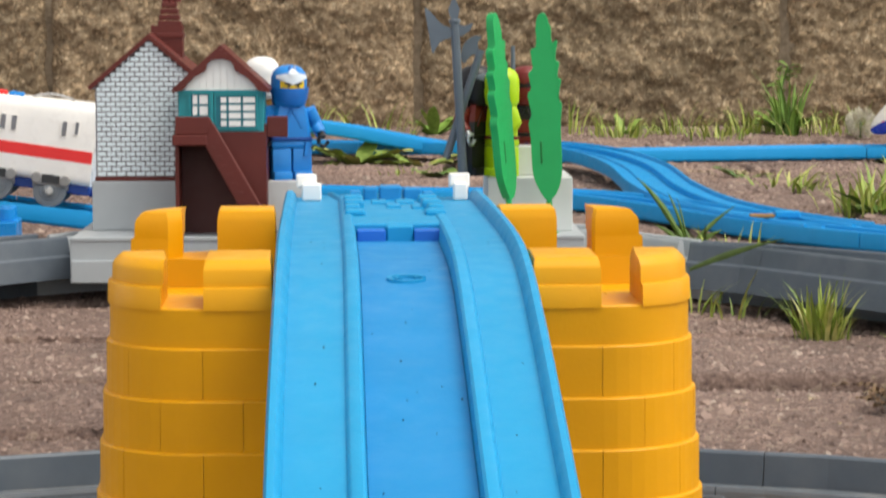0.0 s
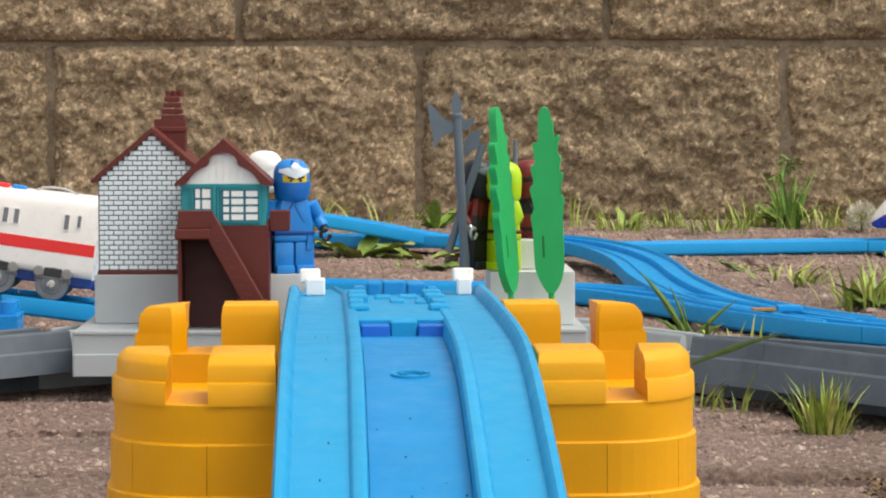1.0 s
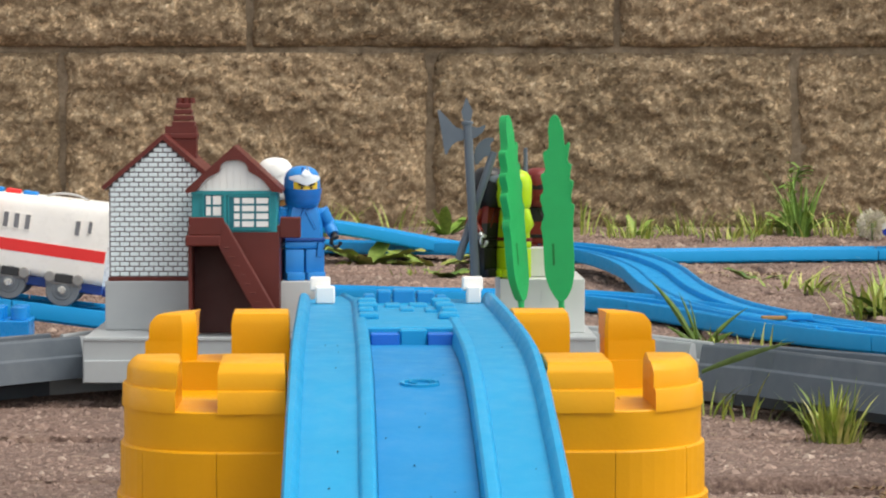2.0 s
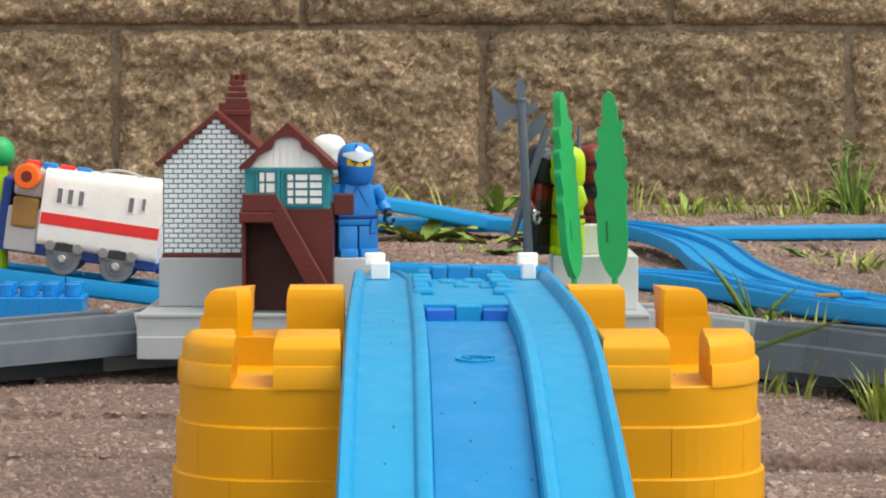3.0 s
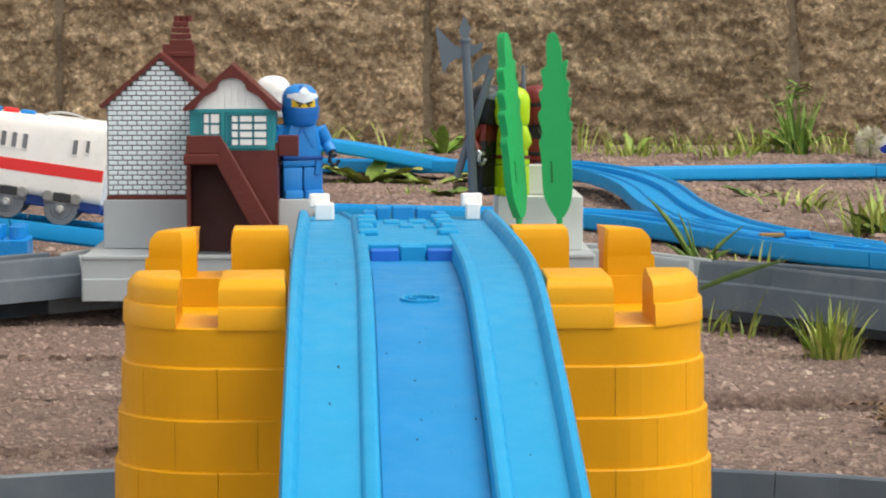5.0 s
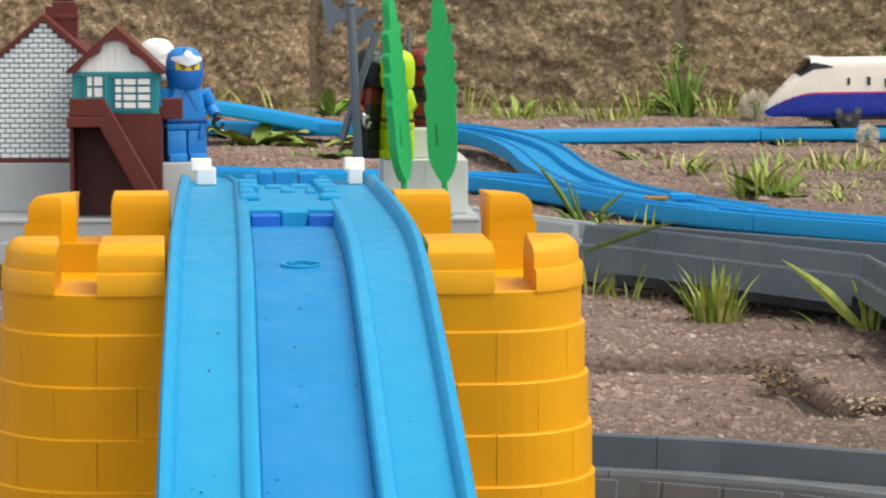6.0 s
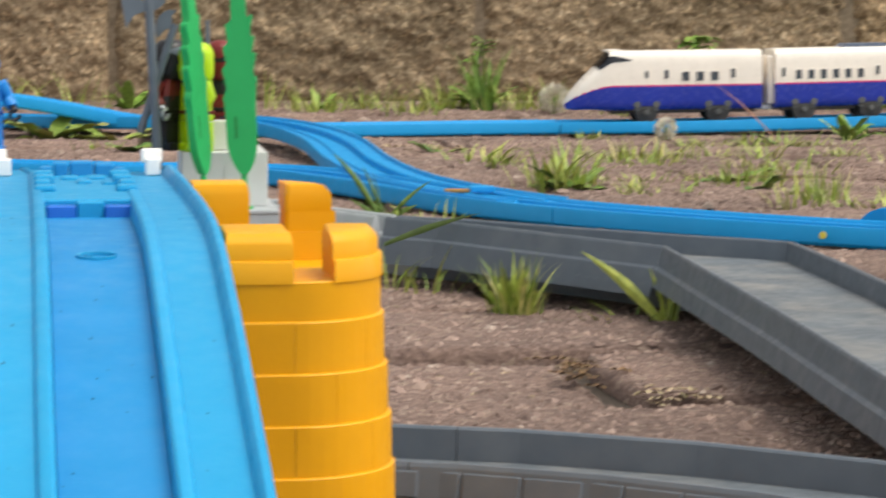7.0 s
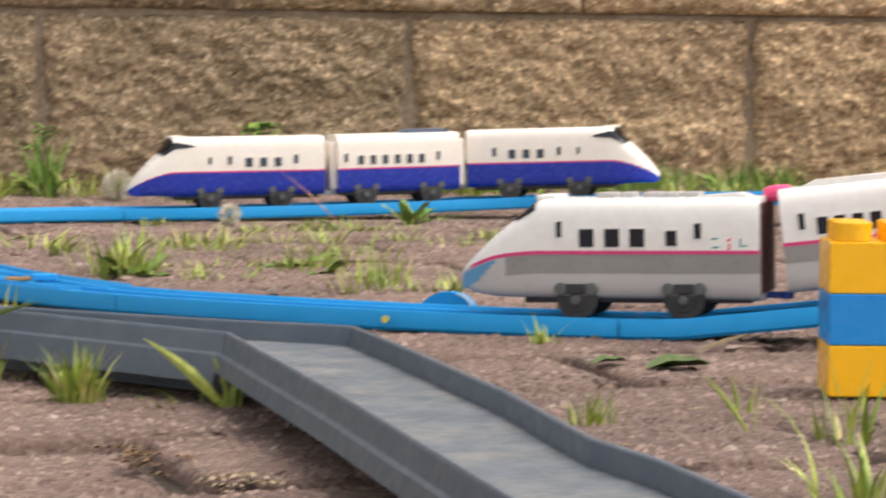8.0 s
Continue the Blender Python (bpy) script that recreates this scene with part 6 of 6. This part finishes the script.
# weeds at the foot of the wall
r_ = random.Random(77)
for i_ in range(26):
    x_ = -0.42 + i_ * 0.062 + r_.uniform(-0.02, 0.02)
    tuft(x_, r_.uniform(2.30, 2.47), r_.randint(10, 26), r_.uniform(0.022, 0.045), r_.uniform(0.04, 0.09), 0.0034, 100 + i_, "grass growing along the foot of the wall", lean=(0.1, 0.8))
for wx, wy, n_, s_, sd in ((0.350, 2.42, 18, 0.034, 61), (0.210, 2.42, 9, 0.026, 62), (0.050, 2.44, 9, 0.028, 63), (0.565, 2.44, 14, 0.042, 64), (0.620, 2.40, 10, 0.030, 65), (0.100, 2.45, 7, 0.026, 66), (0.735, 2.44, 16, 0.046, 67), (0.790, 2.43, 18, 0.050, 73), (0.046, 2.41, 8, 0.026, 68), (0.97, 2.42, 8, 0.03, 69)):
    weed(wx, wy, n_, s_, sd, "leafy green weed at the foot of the wall", 0.9, mat=LEAFY)
tuft(0.347, 2.40, 26, 0.064, 0.04, 0.0050, 71, "tall leafy grass at the foot of the wall", mat=LEAFY, lean=(0.05, 0.5))


def tall_weed(x, y, height, leaves, size, seed):
    """A thin leaning stem with leaves all the way up."""
    t = thing("weed", pose(x, y, -0.004), "tall leafy weed growing at the foot of the wall", "weed", "weeds")
    r = random.Random(seed)
    path = [Vector((0.010 * (i / 8) ** 2, 0.0, height * i / 8)) for i in range(9)]
    bm = bmesh.new()
    loft(bm, [[p + Vector((0.0011 * math.cos(radians(g)), 0.0011 * math.sin(radians(g)), 0)) for g in range(0, 360, 60)] for p in path])
    part("stem", bm, WEED, t, smooth=True)
    bm = bmesh.new()
    for i in range(leaves):
        s_ = size * r.uniform(0.7, 1.1)
        f = 1 - 0.75 * r.random() ** 1.4
        root = Vector((0.010 * f * f, 0.0, height * f))
        leaf(bm, root, r.uniform(0, 6.28), s_, s_ * 0.55, s_ * r.uniform(0.1, 0.8), s_ * 0.4, s_ * 0.03, r)
    tagged(part("foliage", bm, LEAFY, t, smooth=True), kind="stuff")


tall_weed(0.538, 2.46, 0.062, 44, 0.022, 91)
tall_weed(0.344, 2.45, 0.060, 16, 0.014, 93)
tall_weed(0.795, 2.46, 0.048, 20, 0.018, 92)


# thin low grass along the wall and between the far pavers
r_ = random.Random(78)
for i_ in range(9):
    weed(0.575 + i_ * 0.016, r_.uniform(2.40, 2.47), 12, r_.uniform(0.022, 0.034), 330 + i_, "low leafy weed along the foot of the wall", r_.uniform(0.7, 1.3), mat=LEAFY)
for i_ in range(12):
    tuft(0.86 + i_ * 0.016, r_.uniform(2.38, 2.48), r_.randint(26, 40), r_.uniform(0.026, 0.042), 0.06, 0.0026, 300 + i_, "soft green grass along the foot of the wall", mat=LEAFY, lean=(0.1, 0.7))
for i_ in range(30):
    tuft(0.20 + i_ * 0.022 + r_.uniform(-0.01, 0.01), r_.uniform(2.36, 2.50), r_.randint(14, 30), r_.uniform(0.016, 0.036), r_.uniform(0.05, 0.10), 0.0022, 200 + i_, "thin low grass along the foot of the wall", lean=(0.2, 1.0))
for i_ in range(18):
    y_ = 0.7885 + 0.103 * r_.randint(6, 11) + 0.0515
    tuft(r_.uniform(0.17, 0.34) * y_, y_, r_.randint(10, 22), r_.uniform(0.008, 0.018), r_.uniform(0.03, 0.08), 0.0020, 240 + i_, "thin low grass between the pavers", lean=(0.5, 1.3))


long_blade(0.1105, 1.000, 0.0168, 0.0, 0.034, 0.0145, 0.0030, "long green grass blade leaning over the toy road", DOCK)
long_blade(0.4118, 1.0416, 0.001, 0.73, 0.054, 0.004, 0.0022, "dry straw stalk lying on the paving", STRAW)
for dx_, dz_ in ((-0.0066, 0.033), (0.0078, 0.030), (0.0030, 0.022)):
    long_blade(0.3476, 0.760, -0.002, 0.0 if dx_ > 0 else math.pi, abs(dx_), dz_ * 1.33, 0.0030, "pale green grass blade by the stacked toy bricks", GRASS)
long_blade(0.473, 1.865, 0.001, 3.14, 0.047, 0.055, 0.0018, "pinkish dry stalk leaning over the paving", PINK_STALK)


def litter(cx, cy, n, sx, sy, seed, label, mat, size):
    t = thing("leaf_litter", pose(cx, cy, 0.0), label, "leaf litter", kind="stuff")
    r = random.Random(seed)
    bm = bmesh.new()
    for _ in range(n):
        leaf(bm, Vector((r.gauss(0, sx), r.gauss(0, sy), r.uniform(-0.002, 0.002))), r.uniform(0, 6.28), size * r.uniform(0.5, 1.3), size * r.uniform(0.15, 0.45), size * 0.1, size * 0.1, size * 0.05, r)
    part("pieces", bm, mat, t, smooth=True)


litter(0.1565, 0.742, 14, 0.0055, 0.0026, 5, "dry brown leaf scraps caught in a chipped joint", STRAW, 0.0068)
litter(0.1440, 0.790, 26, 0.0040, 0.0080, 6, "dark dead leaves in a chipped joint", DEAD, 0.008)
litter(0.235, 1.830, 40, 0.035, 0.010, 7, "dry straw scraps lying on the paving", STRAW, 0.011)
litter(0.30, 0.86, 30, 0.06, 0.05, 8, "small dry grass scraps on the paving", STRAW, 0.005)
litter(0.08, 0.80, 30, 0.10, 0.06, 9, "small dry grass scraps on the paving", STRAW, 0.004)


def dandelion(x, y, r, seed):
    t = thing("dandelion_clock", pose(x, y, 0), "whitish dandelion seed head near the wall", "seed head", "seed heads")
    rn = random.Random(seed)
    bm = bmesh.new()
    c = Vector((0, 0, r * 0.9))
    for _ in range(700):
        v = Vector((rn.gauss(0, 1), rn.gauss(0, 1), rn.gauss(0, 1))).normalized()
        a = c + v * r * rn.uniform(0.25, 0.6)
        b = c + v * r * rn.uniform(0.8, 1.05)
        s = v.orthogonal().normalized() * r * 0.035
        q = v.cross(s)
        bm.faces.new([bm.verts.new(p) for p in (a, b + s, b - s)])
        bm.faces.new([bm.verts.new(p) for p in (b + s, b + q, b - s, b - q)])
    part("fluff", bm, FLUFF, t)
    part("stalk", cyl(bmesh.new(), 0.0012, r, Matrix(), 8), WEED, t)


dandelion(0.396, 2.32, 0.0135, 1)
dandelion(0.4105, 1.940, 0.0085, 2)


# ---- pieces of wall and paving ----
def wall_blocks():
    w, h, depth = 0.3345, 0.1635, 0.09
    meshes = []
    for v in range(6):
        nx, nz = 92, 46
        off = Vector((v * 7.3, v * 3.1, v * 5.7))
        bm = bmesh.new()
        grid = []
        for j in range(nz + 1):
            row = []
            for i in range(nx + 1):
                u, q = i / nx, j / nz
                x, z = (u - 0.5) * w, q * h
                edge = min(u * w, (1 - u) * w, q * h, (1 - q) * h)
                d = 0.008 * noise.fractal(Vector((x * 16, z * 22, 0)) + off, 0.8, 2.0, 4) + 0.0042 * noise.fractal(Vector((x * 95, z * 120, 3)) + off, 0.5, 2.2, 4)
                back = 0.008 * max(0.0, 1 - edge / 0.013) ** 2
                jx = 0.0035 * noise.noise(Vector((z * 40, v, 1))) if i in (0, nx) else 0.0
                row.append(bm.verts.new((x + jx, -d + back, z)))
            grid.append(row)
        for a, b in zip(grid, grid[1:]):
            for i in range(nx):
                bm.faces.new((a[i], a[i + 1], b[i + 1], b[i]))
        ring = grid[0] + [r[-1] for r in grid[1:]] + grid[-1][-2::-1] + [r[0] for r in grid[-2:0:-1]]
        rear = [bm.verts.new((p.co.x, depth, p.co.z)) for p in ring]
        k = len(ring)
        for i in range(k):
            bm.faces.new((ring[i], rear[i], rear[(i + 1) % k], ring[(i + 1) % k]))
        bm.faces.new(rear)
        bmesh.ops.recalc_face_normals(bm, faces=bm.faces[:])
        for f in bm.faces:
            f.smooth = len(f.verts) == 4 and f.calc_area() < 0.0005
        me = bpy.data.meshes.new("block")
        bm.to_mesh(me)
        bm.free()
        me.materials.append(STONE)
        meshes.append(me)
    r = random.Random(21)
    def joint(c, k):
        """Where the upright joint k of the course c stands."""
        x = -0.297 + 0.331 * k if k < 3 else 0.3655 + 0.345 * (k - 2)
        return x + (0.169 if c % 2 else 0.0)
    for c in range(5):
        for k in range(-6, 10):
            ob = new("block", meshes[r.randrange(6)])
            ob.parent = wall
            x0, x1 = joint(c, k), joint(c, k + 1)
            x = (x0 + x1) / 2
            # blocks run from dull brown in the west to pale and warm eastwards
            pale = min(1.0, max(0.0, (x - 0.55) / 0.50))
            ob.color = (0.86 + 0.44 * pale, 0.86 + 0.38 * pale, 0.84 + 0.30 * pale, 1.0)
            ob.matrix_basis = pose(x, 2.548 - (0.004 if c == 1 else 0) + r.uniform(-0.003, 0.003), -0.006 + 0.1695 * c) @ Matrix.Diagonal(((x1 - x0 - 0.0065) / w, 1, 1, 1))


wall_blocks()


def pavers():
    pw, pd = 0.2005, 0.1005
    meshes = []
    for v in range(10):
        r = random.Random(50 + v)
        out = []
        for (x0, y0), (x1, y1), n in (((-1, -1), (1, -1), 6), ((1, -1), (1, 1), 3), ((1, 1), (-1, 1), 6), ((-1, 1), (-1, -1), 3)):
            for i in range(n):
                f = i / n
                x, y = (x0 + (x1 - x0) * f) * pw / 2, (y0 + (y1 - y0) * f) * pd / 2
                chip = 0.0012 + (r.uniform(0.001, 0.005) if i == 0 or r.random() < 0.10 else 0)
                k = 1 - chip / (pw / 2), 1 - chip / (pd / 2)
                out.append((x * k[0] + r.uniform(-0.0008, 0.0008), y * k[1] + r.uniform(-0.0008, 0.0008)))
        bm = bmesh.new()
        rings = []
        for inset, z in ((0.0, -0.03), (0.0, -0.0055), (0.0008, -0.0018), (0.0024, -0.0003), (0.006, 0.0)):
            rings.append([bm.verts.new((x * (1 - inset / (pw / 2)), y * (1 - inset / (pd / 2)), z + (r.uniform(-0.0006, 0.0003) if -0.005 < z < -0.0001 else 0))) for x, y in out])
        n = len(out)
        for a, b in zip(rings, rings[1:]):
            for i in range(n):
                bm.faces.new((a[i], a[(i + 1) % n], b[(i + 1) % n], b[i]))
        bm.faces.new(rings[-1])
        for f in bm.faces:
            f.smooth = True
        me = bpy.data.meshes.new("paver")
        bm.to_mesh(me)
        bm.free()
        me.materials.append(PAVER)
        meshes.append(me)
    r = random.Random(9)
    rows, laid = range(-5, 18), []
    for j in rows:
        y = 0.7885 + 0.103 * j
        shift = 0.149 + (0.1015 if j % 2 else 0.0)
        for k in range(-4, 7):
            x = shift + 0.203 * k - 0.1015
            ob = new("paver", meshes[r.randrange(10)])
            ob.parent = ground
            dz = r.uniform(-0.0014, 0.0002)
            if (j, k) == (0, 0):
                dz = -0.0040
            ob.matrix_basis = pose(x, y, dz, r.uniform(-0.3, 0.3), r.uniform(-0.25, 0.25), r.uniform(-0.4, 0.4) + (180 if r.random() < 0.5 else 0))
            laid.append(ob.matrix_basis.copy())
    # loose and bedded grit on the pavers in view
    gen = np.random.default_rng(4)
    verts, count = [], 0
    for m in laid:
        x, y = m.translation.x, m.translation.y
        b = math.degrees(math.atan2(x, y))
        if y < 0.45 or not -13.5 - 3 / y < b < 26.5 + 3 / y:
            continue
        near = min(1.0, 0.85 / y)
        n = int(pw * pd * 1e6 / 6.0 * near ** 1.3)
        size = gen.lognormal(math.log(0.00070 / near ** 0.5), 0.50, n)
        px, py = gen.uniform(-pw / 2 + 0.004, pw / 2 - 0.004, n), gen.uniform(-pd / 2 + 0.004, pd / 2 - 0.004, n)
        turn = gen.uniform(0, 6.28, n)
        mat = np.array(m)
        corners = []
        for k in range(4):
            a = turn + k * math.pi / 2 + gen.uniform(-0.45, 0.45, n)
            r2 = size * gen.uniform(0.6, 1.25, n)
            corners.append(np.stack([px + r2 * np.cos(a), py + r2 * np.sin(a), np.full(n, -0.0002), np.ones(n)], 1))
        for k in range(2):
            a = turn + k * math.pi + gen.uniform(-0.5, 0.5, n)
            r2 = size * gen.uniform(0.15, 0.6, n)
            corners.append(np.stack([px + r2 * np.cos(a), py + r2 * np.sin(a), size * gen.uniform(0.20, 0.62, n), np.ones(n)], 1))
        verts.append((np.stack(corners, 1) @ mat.T)[:, :, :3].reshape(-1, 3))
        count += n
    base = np.arange(count)[:, None, None] * 6
    tris = (base + np.array([(0, 1, 4), (1, 5, 4), (1, 2, 5), (2, 3, 5), (3, 4, 5), (3, 0, 4)])[None]).reshape(-1, 3)
    me = bpy.data.meshes.new("paving_grit")
    me.from_pydata(np.concatenate(verts).tolist(), [], tris.tolist())
    me.materials.append(GRIT)
    ob = new("paving_grit", me)
    ob.parent = ground
    tagged(ob, kind="stuff")
    # the paving goes on beyond, joined
    bm = bmesh.new()
    for j in range(-30, 18):
        y = 0.7885 + 0.103 * j
        shift = 0.149 + (0.1015 if j % 2 else 0.0)
        for k in range(-14, 17):
            if j in rows and -4 <= k < 7:
                continue
            x = shift + 0.203 * k - 0.1015
            z = r.uniform(-0.0014, 0.0002)
            b = [bm.verts.new((x + sx * (pw / 2 - 0.001), y + sy * (pd / 2 - 0.001), -0.008)) for sx, sy in ((-1, -1), (1, -1), (1, 1), (-1, 1))]
            a = [bm.verts.new((x + sx * (pw / 2 - 0.004), y + sy * (pd / 2 - 0.004), z)) for sx, sy in ((-1, -1), (1, -1), (1, 1), (-1, 1))]
            for i in range(4):
                bm.faces.new((b[i], b[(i + 1) % 4], a[(i + 1) % 4], a[i]))
            bm.faces.new(a)
    tagged(part("paver_field", bm, PAVER, ground), kind="stuff")


pavers()
